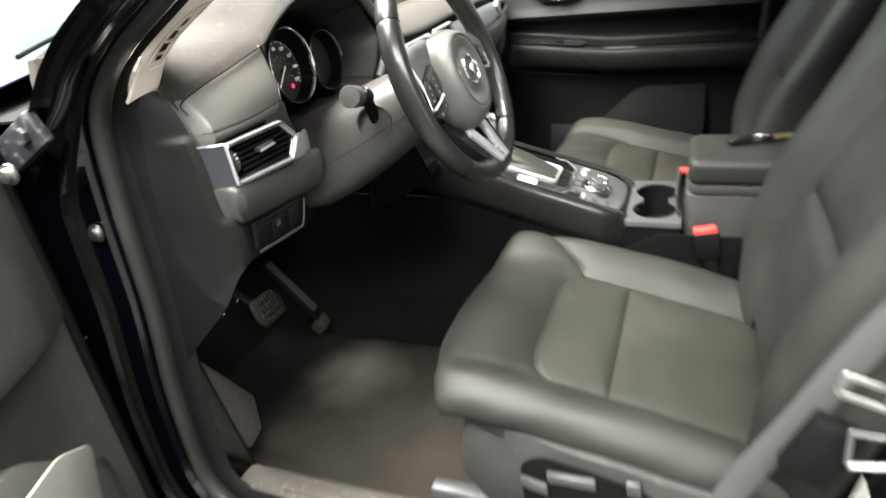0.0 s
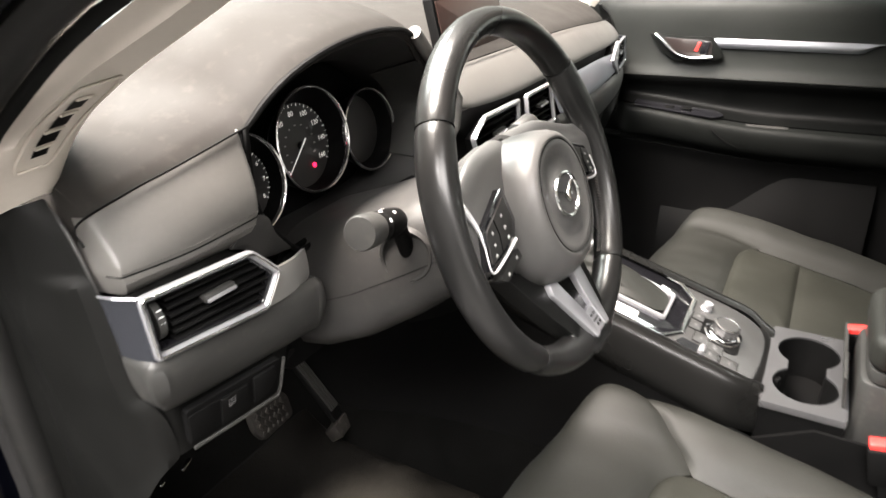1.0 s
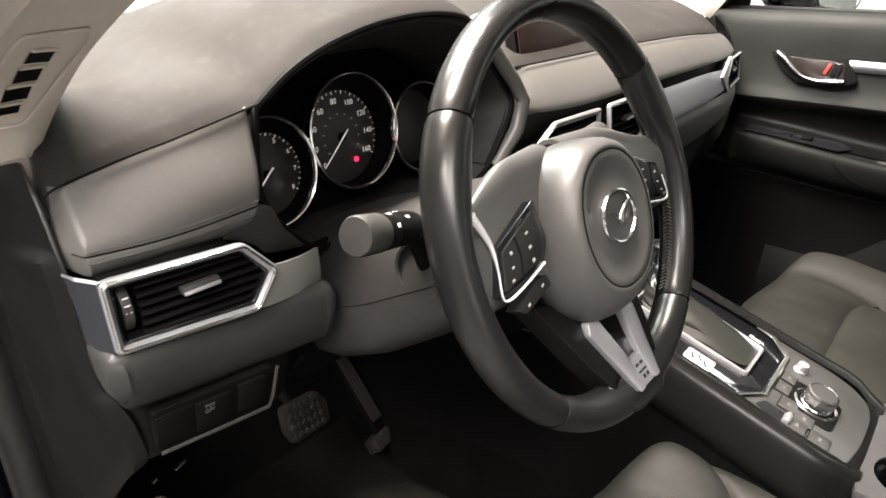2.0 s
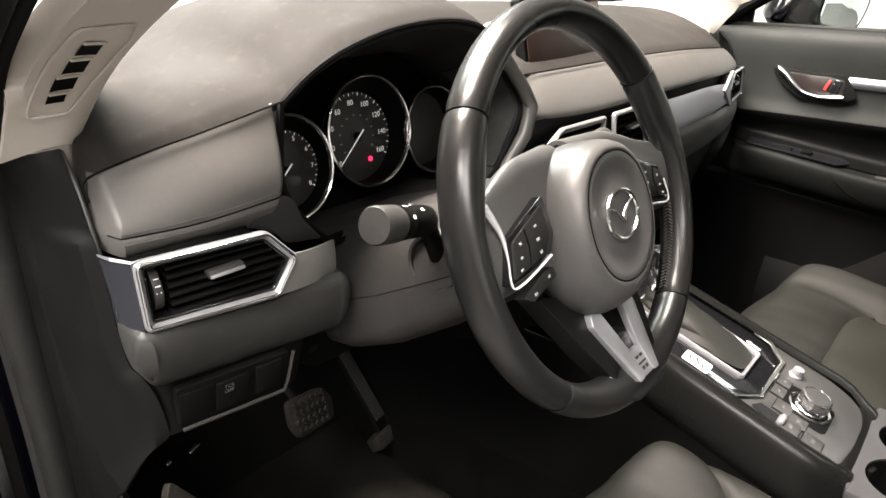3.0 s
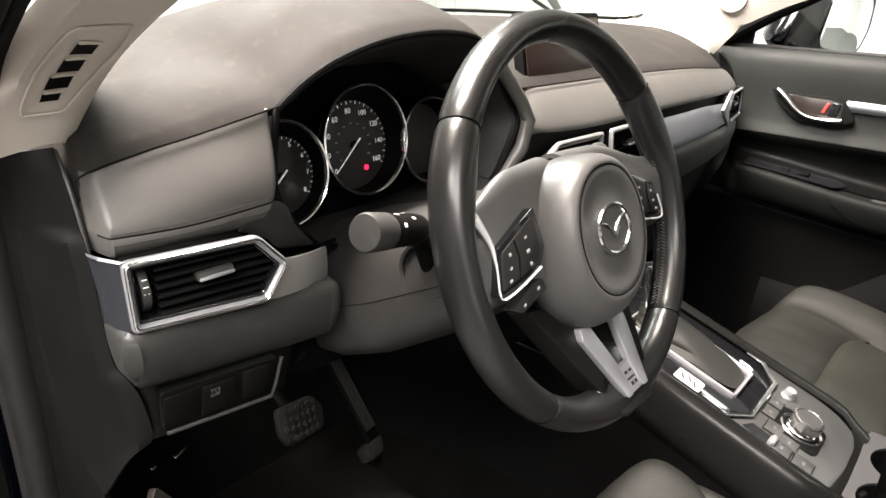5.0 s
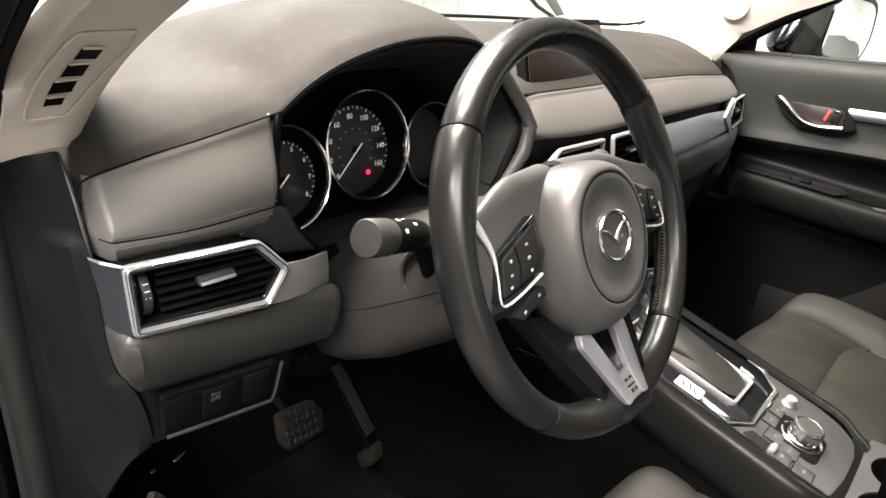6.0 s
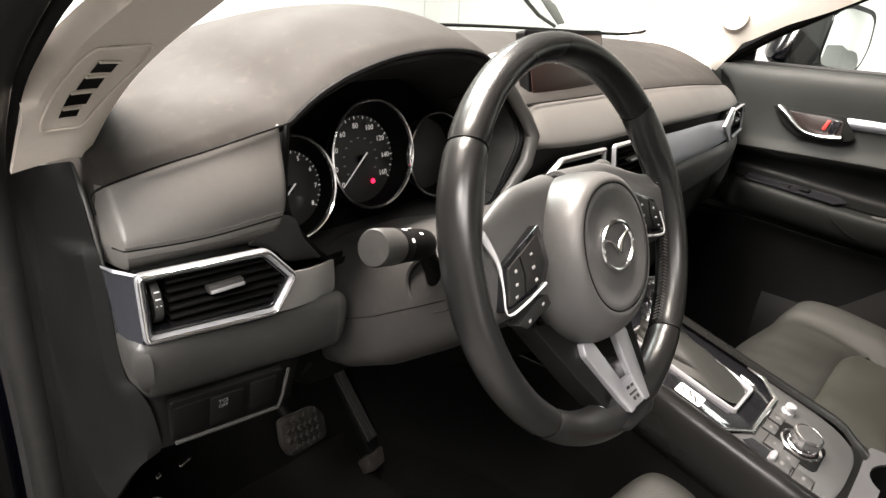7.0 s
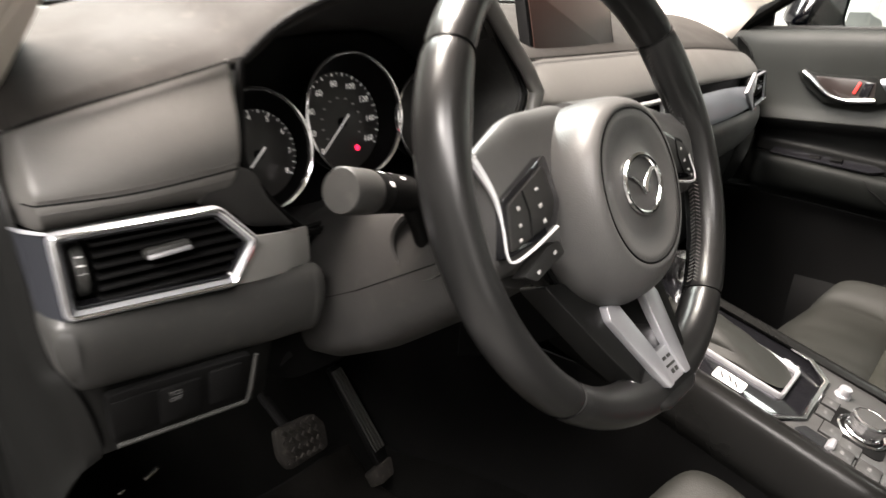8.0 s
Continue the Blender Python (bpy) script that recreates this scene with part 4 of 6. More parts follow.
# middle and passenger's side
strip("face_pad", [(-0.135, 0.268, 1.110), (0.0, 0.266, 1.109), (0.17, 0.262, 1.108), (0.40, 0.262, 1.101), (0.57, 0.266, 1.090), (0.66, 0.276, 1.083), (0.724, 0.298, 1.072)],
      [(-0.135, 0.232, 1.060), (0.0, 0.224, 1.052), (0.17, 0.220, 1.052), (0.40, 0.222, 1.049), (0.57, 0.228, 1.046), (0.66, 0.242, 1.045), (0.722, 0.268, 1.045)], 0.007, STITCHED, "dark grey stitched pad across the dash", n=60, ends=(0.02, 0.01))
strip("groove", [(-0.15, 0.240, 1.060), (0.17, 0.228, 1.052), (0.50, 0.236, 1.047), (0.72, 0.278, 1.046)], [(-0.15, 0.244, 0.96), (0.17, 0.238, 0.95), (0.50, 0.243, 0.95), (0.72, 0.282, 0.95)], 0.0, DARK)
strip("silver_band", [(0.175, 0.222, 1.036), (0.30, 0.216, 1.036), (0.42, 0.215, 1.036), (0.535, 0.217, 1.030)], [(0.185, 0.200, 0.985), (0.30, 0.198, 0.986), (0.42, 0.200, 0.988), (0.535, 0.208, 0.992)], 0.003, BAND, "pale brushed metal band across the dash")
strip("lower_pad", [(0.17, 0.206, 0.982), (0.35, 0.203, 0.983), (0.55, 0.210, 0.986), (0.66, 0.235, 0.985), (0.715, 0.262, 0.985)], [(0.17, 0.225, 0.905), (0.35, 0.222, 0.905), (0.55, 0.228, 0.915), (0.66, 0.250, 0.930), (0.712, 0.274, 0.94)], 0.016, HARD, "dark grey lower dash pad")
strip("glove_box", [(0.16, 0.238, 0.902), (0.35, 0.236, 0.902), (0.55, 0.242, 0.912), (0.668, 0.265, 0.93)], [(0.16, 0.33, 0.66), (0.35, 0.33, 0.66), (0.55, 0.33, 0.67), (0.66, 0.34, 0.69)], 0.01, DARK, "black glove box lid")
strip("radio_panel", [(-0.16, 0.246, 0.962), (0.0, 0.232, 0.955), (0.17, 0.24, 0.952)], [(-0.10, 0.20, 0.77), (0.03, 0.18, 0.765), (0.17, 0.20, 0.77)], 0.004, GLOSS, "piano black centre stack")
strip("stack_cheek", [(-0.21, 0.27, 0.985), (-0.18, 0.255, 0.975), (-0.158, 0.246, 0.962)], [(-0.20, 0.30, 0.74), (-0.15, 0.26, 0.74), (-0.10, 0.205, 0.765)], 0.0, DARK)
CM = frame_at((-0.035, 0.219, 1.008), (1, 0, 0), (0, 0.10, 1))
air_vent([(-0.078, -0.034), (0.066, -0.034), (0.072, 0.034), (-0.050, 0.036), (-0.094, 0.014)], CM, 4, (0.0, 0.0), rim=0.0085, frame_mat=SATIN)
CM2 = frame_at((0.112, 0.215, 1.008), (1, 0, 0), (0, 0.10, 1))
air_vent([(-0.058, -0.036), (0.058, -0.036), (0.050, 0.036), (-0.058, 0.036)], CM2, 5, (0.012, 0.006), rim=0.007, frame_mat=SATIN)
# raised ridge at the dash's middle, right of the instrument bay
part("bay_side_ridge", tube([(-0.233, 0.236, 1.178), (-0.195, 0.240, 1.145), (-0.150, 0.240, 1.102), (-0.136, 0.236, 1.078), (-0.150, 0.234, 1.045), (-0.185, 0.240, 1.005)], 0.009, 12), STITCHED, dash)

part("pad_crease", tube(curve_points([(-0.12, 0.264, 1.1125), (0.0, 0.2625, 1.1115), (0.17, 0.2585, 1.1105), (0.40, 0.2585, 1.1035), (0.57, 0.263, 1.0925), (0.66, 0.2725, 1.0855), (0.715, 0.290, 1.076)], 40), 0.0010, 6), DARK, dash)
ds = thing("display_screen", (0.025, 0.30, 1.11), "dark unlit display standing on the middle of the dash", "display")
DM = frame_at((0.026, 0.293, 1.152), (1, 0, 0), (0, 0.22, 1))
part("housing", prism(rounded([(-0.106, -0.056), (0.106, -0.056), (0.108, 0.050), (-0.104, 0.053)], 0.006), DM @ Matrix.Translation((0, 0, -0.016)), 0.016, 0.003), DARK, ds)
part("screen", prism(rounded([(-0.099, -0.049), (0.099, -0.049), (0.101, 0.042), (-0.098, 0.045)], 0.003), DM @ Matrix.Translation((0, 0, 0.0005)), 0.0012, 0.0004), SCREEN, ds, "dark brownish glass screen")
part("foot", box(0.12, 0.03, 0.03, pose(0.026, 0.305, 1.100), 0.006), DARK, ds)

# ---- steering column ----
col = thing("steering_column", (-0.346, 0.2, 0.93), "dark grey plastic steering column cover with two stalks", "steering column")


def column_ring(y, x0, x1, z0, z1, top=0.7):
    out = []
    cx, cz, w, h = (x0 + x1) / 2, (z0 + z1) / 2, (x1 - x0) / 2, (z1 - z0) / 2
    for k in range(40):
        a = 2 * math.pi * k / 40
        c, s = math.cos(a), math.sin(a)
        e = 0.5
        px, pz = math.copysign(abs(c) ** e, c) * w, math.copysign(abs(s) ** e, s) * h
        px *= 1 - (1 - top) * max(0.0, pz / h) * 0.6
        out.append(Vector((cx + px, y, cz + pz)))
    return out


COL = [(0.072, -0.418, -0.274, 0.962, 1.058), (0.085, -0.426, -0.266, 0.950, 1.062), (0.13, -0.446, -0.246, 0.915, 1.052), (0.19, -0.457, -0.235, 0.875, 1.030), (0.25, -0.457, -0.235, 0.845, 1.006), (0.31, -0.452, -0.24, 0.83, 0.985)]
part("shroud", loft([column_ring(*[table(COL, 0.072 + 0.238 * k / 20)[i - 1] if i else 0.072 + 0.238 * k / 20 for i in range(5)]) for k in range(21)]), SHROUD, col, "dark grey column shroud")
seam = [column_ring(*[table(COL, 0.074 + 0.23 * k / 20)[i - 1] if i else 0.074 + 0.23 * k / 20 for i in range(5)])[20] for k in range(21)]
part("shroud_seam", tube([p + Vector((0.0004, 0, -0.004)) for p in seam], 0.0006, 6), DARK, col)
for s in (1, -1):
    def X(x):
        return -0.346 + (x + 0.346) * s
    base, tip = Vector((X(-0.438), 0.130, 0.998)), Vector((X(-0.527), 0.113, 1.062))
    ax = (tip - base).normalized()
    SK = Matrix.Translation(base) @ Vector((-s, -0.25, 0.1)).to_track_quat("Z", "Y").to_matrix().to_4x4()
    part("stalk_collar", lathe([(0.0310, -0.024), (0.0285, 0.000), (0.0265, 0.004), (0.0240, 0.003), (0.0220, -0.006)], SK, 36, False), SHROUD, col, "round collar at the stalk's root")
    part("stalk_socket", lathe([(0.0224, -0.003), (0.020, -0.008), (0.014, -0.010), (0.0, -0.010)], SK, 32, False), DARK, col, "dark rubber socket of the stalk")
    part("socket_ring", lathe([(0.0172, -0.008), (0.0170, -0.002), (0.0156, -0.001), (0.0148, -0.008)], SK, 28, False), GLOSS, col)
    st = part("stalk", tube([base + ax * -0.008, base + Vector((-0.004 * s, -0.001, 0.020)), base + Vector((-0.014 * s, -0.002, 0.038)), base + Vector((-0.026 * s, -0.003, 0.047))], lambda t: 0.0078 + 0.0015 * t, 16), DARK, col, "black control stalk", angle=60)
    BA, BB = base + Vector((-0.016 * s, -0.001, 0.0435)), tip
    bx = (BB - BA).normalized()
    m = Matrix.Translation(BA) @ bx.to_track_quat("Z", "Y").to_matrix().to_4x4()
    L = (BB - BA).length
    part("barrel", lathe([(0.0, -0.010), (0.009, -0.009), (0.0126, -0.002), (0.0138, 0.006), (0.0140, L * 0.42), (0.0133, L * 0.44), (0.0142, L * 0.46), (0.0146, L * 0.62)], m, 32), DARK, st)
    part("twist_knob", lathe([(0.0146, L * 0.63), (0.0152, L * 0.66), (0.0154, L * 0.97), (0.0142, L * 1.0), (0.0, L * 1.01)], m, 32), HARD, st)
    for k in range(5):
        a = radians((-60 if s == 1 else 60) + k * 26 * (1 if s == 1 else -1))
        mm = m @ Matrix.Rotation(a + math.pi / 2, 4, "Z") @ pose(0.0141, 0, L * (0.26 if k % 2 else 0.50), 0, 90, 0)
        part("stalk_mark", box(0.0042, 0.0026 if k % 2 else 0.0036, 0.0006, mm, 0.0002), MARK, st)

# ---- steering wheel ----
SLOPE = radians(20.4)
WM = frame_at((-0.354, 0.0265, 1.0525), (1, 0, 0), (0, math.sin(SLOPE), math.cos(SLOPE)))
wheel = thing("steering_wheel", WM.translation, "black leather three-spoke steering wheel with satin silver trim", "steering wheel")


def W(u, v, n=0.0):
    return WM @ Vector((u, v, n))


def lean(bm):
    """The lower spoke sinks from the rim towards the hub."""
    inv = WM.inverted()
    for v in bm.verts:
        p = inv @ v.co
        p.z += 0.016 - 0.38 * (p.y + 0.155)
        v.co = WM @ p
    return bm


RIM_R = 0.1645


def rim_arc(a0, a1, steps):
    """One leather section of the rim, fuller at the thumb rests and where the lower spoke joins."""
    rings = []
    for k in range(steps + 1):
        f = k / steps
        a = radians(a0 + (a1 - a0) * f)
        endcut = 1 - 0.07 * max(0.0, 1 - min(f, 1 - f) * steps / 0.9)
        deg = math.degrees(a) % 360
        grip = sum(math.exp(-(((deg - c + 180) % 360 - 180) / 13) ** 2) for c in (24, 156))
        low = math.exp(-(((deg - 270 + 180) % 360 - 180) / 24) ** 2)
        ring = []
        for j in range(24):
            b = 2 * math.pi * j / 24
            rr, nn = 0.0128 * (1 + 0.12 * grip) * math.cos(b) * endcut, 0.0170 * math.sin(b) * endcut
            if math.cos(b) < 0:
                rr *= 1 + 0.35 * grip + 0.75 * low
            r = RIM_R + rr
            ring.append(W(r * math.cos(a), r * math.sin(a), nn))
        rings.append(ring)
    return loft(rings)


JOINTS = (37.0, 143.0, 228.5, 311.5)
for nm, a0, a1 in (("rim_top", 37.15, 142.85), ("rim_grip", 143.15, 228.35), ("rim_bottom", 228.65, 311.35), ("rim_grip", 311.65, 396.85)):
    part(nm, rim_arc(a0, a1, 48), WHEEL, wheel, "smooth black leather rim section", angle=50)
for a in JOINTS:
    part("rim_joint", rim_arc(a - 0.3, a + 0.3, 2), DARK, wheel)
for a0, a1 in ((145, 227), (313, 395)):
    pieces = []
    for k in range(64):
        for d in (-1, 1):
            a, b = radians(a0 + (a1 - a0) * k / 64), radians(a0 + (a1 - a0) * (k + 0.75) / 64)
            g = 1 + 0.35 * math.exp(-(((math.degrees(a) % 360 - (156 if a0 < 200 else 24) + 180) % 360 - 180) / 13) ** 2)
            q = RIM_R - 0.0126 * g - 0.0004
            pieces.append(tube([W(q * math.cos(a), q * math.sin(a), -0.003 + 0.0045 * d), W(q * math.cos(b), q * math.sin(b), -0.003 + 0.0006 * d)], 0.0006, 4, caps=False))
    tagged(part("rim_stitching", join(*pieces), THREAD, wheel, "cross stitching inside the rim"), kind="stuff")


def hub_outline(w, hgt, mid, n, cu=0.003):
    """A rounded outline of half width w and half height hgt about v = mid, at depth n."""
    out = []
    for k in range(64):
        a = 2 * math.pi * k / 64
        c, q = math.cos(a), math.sin(a)
        e = 2 / 2.2
        out.append(W(cu + math.copysign(abs(c) ** e, c) * w * (1 - 0.05 * max(0.0, -q)), mid + math.copysign(abs(q) ** e, q) * hgt, n))
    return out


HUB_RINGS = ((0.058, 0.068, -0.020, -0.040), (0.0640, 0.0740, -0.020, -0.030), (0.0672, 0.0765, -0.020, -0.014), (0.0672, 0.0755, -0.019, -0.002), (0.0660, 0.0730, -0.0175, 0.008),
             (0.0640, 0.0695, -0.0155, 0.0165), (0.0605, 0.0648, -0.0135, 0.0228), (0.0565, 0.0600, -0.0120, 0.0262), (0.0535, 0.0566, -0.0115, 0.0272), (0.0520, 0.0550, -0.0115, 0.0262),
             (0.0510, 0.0540, -0.0115, 0.0268), (0.046, 0.0485, -0.0115, 0.0264), (0.038, 0.040, -0.0115, 0.0240), (0.033, 0.034, -0.0115, 0.0232), (0.028, 0.028, -0.0115, 0.0240), (0.010, 0.010, -0.0115, 0.0248))
part("airbag_cover", loft([hub_outline(*p) for p in HUB_RINGS]), HUB, wheel, "domed dark grey airbag cover", angle=60)
part("cover_joint", tube(hub_outline(0.0660, 0.0752, -0.020, -0.026), 0.0022, 6, closed=True), DARK, wheel)
part("face_joint", tube(hub_outline(0.0518, 0.0548, -0.0115, 0.0264), 0.0009, 6, closed=True), DARK, wheel)
part("hub_back", loft([hub_outline(*p) for p in ((0.040, 0.045, -0.01, -0.080), (0.056, 0.060, -0.012, -0.074), (0.064, 0.070, -0.014, -0.054), (0.066, 0.072, -0.018, -0.036), (0.058, 0.064, -0.02, -0.030))]), SHROUD, wheel)
EC = Vector((0.004, -0.0105))
em = part("emblem", loft([[W(EC.x + math.cos(a) * (0.0250 + 0.0019 * math.cos(b)), EC.y + math.sin(a) * (0.0205 + 0.0019 * math.cos(b)), 0.0262 + 0.0020 * math.sin(b)) for b in [2 * math.pi * j / 8 for j in range(8)]] for a in [2 * math.pi * k / 48 for k in range(48)]], wrap=True), CHROME, wheel, "chrome oval badge with a winged mark")
for s in (1, -1):
    part("emblem_wing", tube([W(EC.x + s * x, EC.y + y, 0.0262) for x, y in ((0.0, -0.0065), (0.005, 0.001), (0.013, 0.0068), (0.0215, 0.0095))], lambda t: 0.0026 - 0.0012 * t, 8, flat=0.6), CHROME, em)

for s in (1, -1):
    rows = []
    for k in range(17):
        f = k / 16
        u = s * -(0.010 + 0.146 * f)
        top = 0.061 - 0.006 * f - 0.024 * smooth01(0.35, 1.0, f)
        bot = -0.056 + 0.020 * f + 0.006 * math.sin(math.pi * f)
        front, back = -0.008 + 0.008 * f, -0.046 + 0.030 * f
        loop = [(top - 0.006, back), (top, back * 0.5 + front * 0.5), (top - 0.010, front - 0.002), (top * 0.45, front + 0.002), ((top + bot) / 2, front + 0.002), (bot * 0.6, front), (bot + 0.006, front - 0.003), (bot - 0.002, back * 0.6 + front * 0.4), (bot + 0.004, back)]
        rows.append([W(u, q.x, q.y) for q in [spline([(a, b, 0) for a, b in loop + [loop[0]]], j / 36) for j in range(36)]])
    part("side_spoke", loft(rows), HUB, wheel, "dark grey side spoke", angle=60)
    way = 1 if s == 1 else -1
    pm = WM @ Matrix.Translation((0, 0, -0.004))
    bed = [(s * a, b) for a, b in ((-0.1370, -0.0255), (-0.082, -0.0200), (-0.070, -0.004), (-0.074, 0.028), (-0.126, 0.008))][::way]
    sw = part("switch_pad", prism(rounded(bed, 0.003), pm, 0.010, 0.001), GLOSS, wheel, "black thumb switch pad")
    face = [(s * a, b) for a, b in ((-0.1315, -0.0225), (-0.088, -0.0145), (-0.078, -0.002), (-0.081, 0.0215), (-0.124, 0.0045))][::way]
    part("pad_face", prism(rounded(face, 0.003), pm @ Matrix.Translation((0, 0, 0.010)), 0.002, 0.0008), RUBBER, sw)
    part("pad_groove", tube([WM @ Vector((s * a, b, 0.0082)) for a, b in ((-0.1085, 0.0105), (-0.1065, -0.004), (-0.110, -0.0185))], 0.0008, 6), DARK, sw)
    edge_line = ((-0.1450, 0.036), (-0.1385, 0.025), (-0.1325, 0.011), (-0.1320, -0.006), (-0.1345, -0.0235), (-0.1290, -0.0285), (-0.108, -0.0255), (-0.080, -0.0185))
    part("pad_trim", tube([W(s * p.x, p.y, 0.0065) for p in curve_points([(a, b, 0) for a, b in edge_line[0 if s == 1 else 3:]], 34)],
                          lambda t: 0.0012 + 0.0044 * max(0.0, 1 - t / 0.42) * (1 if s == 1 else 0), 10, flat=0.7), BRIGHT, sw, "bright chrome edge")
    for (a, b, w, h) in ((-0.094, 0.0085, 0.006, 0.003), (-0.094, -0.002, 0.007, 0.004), (-0.0935, -0.012, 0.006, 0.004), (-0.116, 0.001, 0.005, 0.004), (-0.118, -0.009, 0.005, 0.003), (-0.121, -0.0175, 0.006, 0.003)):
        part("key_mark", box(w * 0.55, h * 0.6, 0.0004, pm @ pose(s * a, b, 0.0122, 0, 0, s * 12), 0.0001), KEYPRINT, sw)
    if s == 1:
        lk = part("phone_keys", prism(rounded([(-0.1225, -0.0395), (-0.112, -0.0455), (-0.077, -0.0365), (-0.080, -0.0275), (-0.094, -0.0285)], 0.002), WM @ Matrix.Translation((0, 0, -0.006)), 0.011, 0.0015), RUBBER, wheel)
        for a, b in ((-0.108, -0.0405), (-0.0875, -0.0335)):
            part("key_mark", box(0.0032, 0.0020, 0.0004, WM @ pose(a, b, 0.0052, 0, 0, 20)), KEYPRINT, lk)

# lower spoke: dark webs and a silver U whose foot sits on a leather plateau of the rim
part("spoke_foot", lean(prism(rounded([(-0.044, -0.150), (-0.024, -0.172), (0.028, -0.172), (0.048, -0.150), (0.036, -0.128), (0.026, -0.118), (-0.022, -0.118), (-0.032, -0.128)], 0.010), WM @ Matrix.Translation((0, 0, -0.020)), 0.018, 0.005, 4)), WHEEL, wheel, "black leather foot of the lower spoke", angle=60)
for s in (1, -1):
    way = 1 if s == 1 else -1
    part("lower_spoke", lean(prism(rounded([(0.002 + s * a, b) for a, b in ((-0.074, -0.058), (-0.030, -0.070), (-0.021, -0.096), (-0.011, -0.135), (-0.038, -0.146), (-0.052, -0.118))][::way], 0.006), WM @ Matrix.Translation((0, 0, -0.026)), 0.024, 0.006, 3)), COVER, wheel, "black lower spoke", angle=60)
    bar = [(0.002 + s * a, b) for a, b in ((-0.0325, -0.0885), (-0.0185, -0.0905), (-0.0090, -0.1290), (-0.0090, -0.1555), (-0.0180, -0.1560), (-0.0370, -0.0985))][::way]
    part("spoke_trim", lean(prism(rounded(bar, 0.002), WM @ Matrix.Translation((0, 0, -0.003)), 0.0075, 0.0016)), SATIN, wheel, "satin silver spoke trim")
part("trim_bridge", lean(prism(rounded([(-0.0068, -0.1555), (0.0108, -0.1555), (0.0108, -0.1325), (-0.0068, -0.1325)], 0.001), WM @ Matrix.Translation((0, 0, -0.003)), 0.0060, 0.0008)), SATIN, wheel)
for a, b, w, h in ((-0.0015, -0.139, 0.005, 0.0022), (0.0055, -0.139, 0.005, 0.0022), (0.002, -0.1445, 0.013, 0.0016), (0.0, -0.149, 0.004, 0.003), (0.006, -0.149, 0.004, 0.003)):
    part("bridge_mark", lean(box(w, h, 0.0006, WM @ pose(a, b, 0.0033), 0.0002)), HARD, wheel)

# ---- centre console ----
con = thing("centre_console", (0.045, -0.1, 0.45), "dark centre console with gear lever, rotary knob and cup holders", "centre console")


def deck(y):
    return 0.715 + 0.30 * (y + 0.05)


CXL, CXR = -0.060, 0.158
DECK = frame_at((0.045, -0.05, 0.715), (1, 0, 0), (0, 1, 0.30))
SL = 1.044


def dk(x, y):
    return (x - 0.045, (y + 0.05) * SL)


def side_wall(u, v):
    y = 0.24 - 0.44 * u
    prof = [(CXL + 0.022, 0.004), (CXL + 0.008, 0.008), (CXL - 0.004, 0.0), (CXL - 0.012, -0.022), (CXL - 0.018, -0.055), (CXL - 0.012, -0.075)]
    p = spline([(a, b, 0) for a, b in prof], v)
    turn = smooth01(0.86, 1.0, u) ** 2
    return (p.x + 0.022 * turn, y, deck(y) + p.y - 0.012 * turn * (1 - v))


part("left_rail", sheet(side_wall, 24, 14, 0.004), RAIL, con, "dark grey soft console rail")
part("right_rail", sheet(lambda u, v: (CXR + CXL - side_wall(u, v)[0], *side_wall(u, v)[1:]), 24, 14, 0.004), RAIL, con, "dark grey soft console rail")
for s, x in ((-1, CXL - 0.012), (1, CXR + 0.012)):
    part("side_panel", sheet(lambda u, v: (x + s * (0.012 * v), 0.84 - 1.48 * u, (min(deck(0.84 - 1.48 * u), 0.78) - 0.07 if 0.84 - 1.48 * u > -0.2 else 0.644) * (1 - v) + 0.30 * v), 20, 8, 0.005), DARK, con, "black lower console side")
part("deck_panel", prism(rounded([dk(CXL + 0.022, -0.170), dk(CXL + 0.030, -0.184), dk(0.02, -0.190), dk(0.08, -0.190), dk(0.112, -0.182), dk(0.130, -0.160), dk(CXR - 0.020, -0.130), dk(CXR - 0.018, -0.045), dk(0.10, -0.075), dk(0.0, -0.075), dk(CXL + 0.018, -0.050)], 0.012), DECK @ Matrix.Translation((0, 0, -0.010)), 0.010, 0.003), PANEL, con, "grey control panel")
part("deck_end", sheet(lambda u, v: (CXL + 0.010 + (CXR - CXL - 0.020) * u, -0.178 - 0.034 * math.sin(v * math.pi / 2) * (1 - 0.7 * abs(2 * u - 1) ** 5), deck(-0.178) - 0.0035 - 0.05 * (1 - math.cos(v * math.pi / 2))), 24, 10, 0.003), RAIL, con)
part("shift_surround", prism([dk(CXL + 0.020, -0.050), dk(0.0, -0.073), dk(0.10, -0.073), dk(CXR - 0.018, -0.045), dk(CXR - 0.018, 0.22), dk(CXL + 0.020, 0.22)], DECK @ Matrix.Translation((0, 0, -0.012)), 0.009, 0.001), GLOSS, con, "piano black gear surround")
part("chevron_trim", tube([DECK @ Vector((*dk(x, y), 0.0015)) for x, y in ((CXL + 0.022, -0.046), (-0.002, -0.073), (0.104, -0.073), (0.136, -0.044), (0.140, -0.020))], 0.004, 8, flat=0.5), CHROME, con, "bright chevron trim")
gate = [dk(0.012, -0.045), dk(0.092, -0.045), dk(0.110, 0.13), dk(0.012, 0.13)]
part("gate_frame", ring_frame(rounded(gate, 0.008), 0.0055, DECK @ Matrix.Translation((0, 0, -0.003)), 0.007, 0.0), SATIN, con, "satin silver gate frame")
lever = thing("gear_lever", (0.055, 0.06, 0.74), "black leather gear lever boot with a bright knob behind the wheel", "gear lever")
boot = []
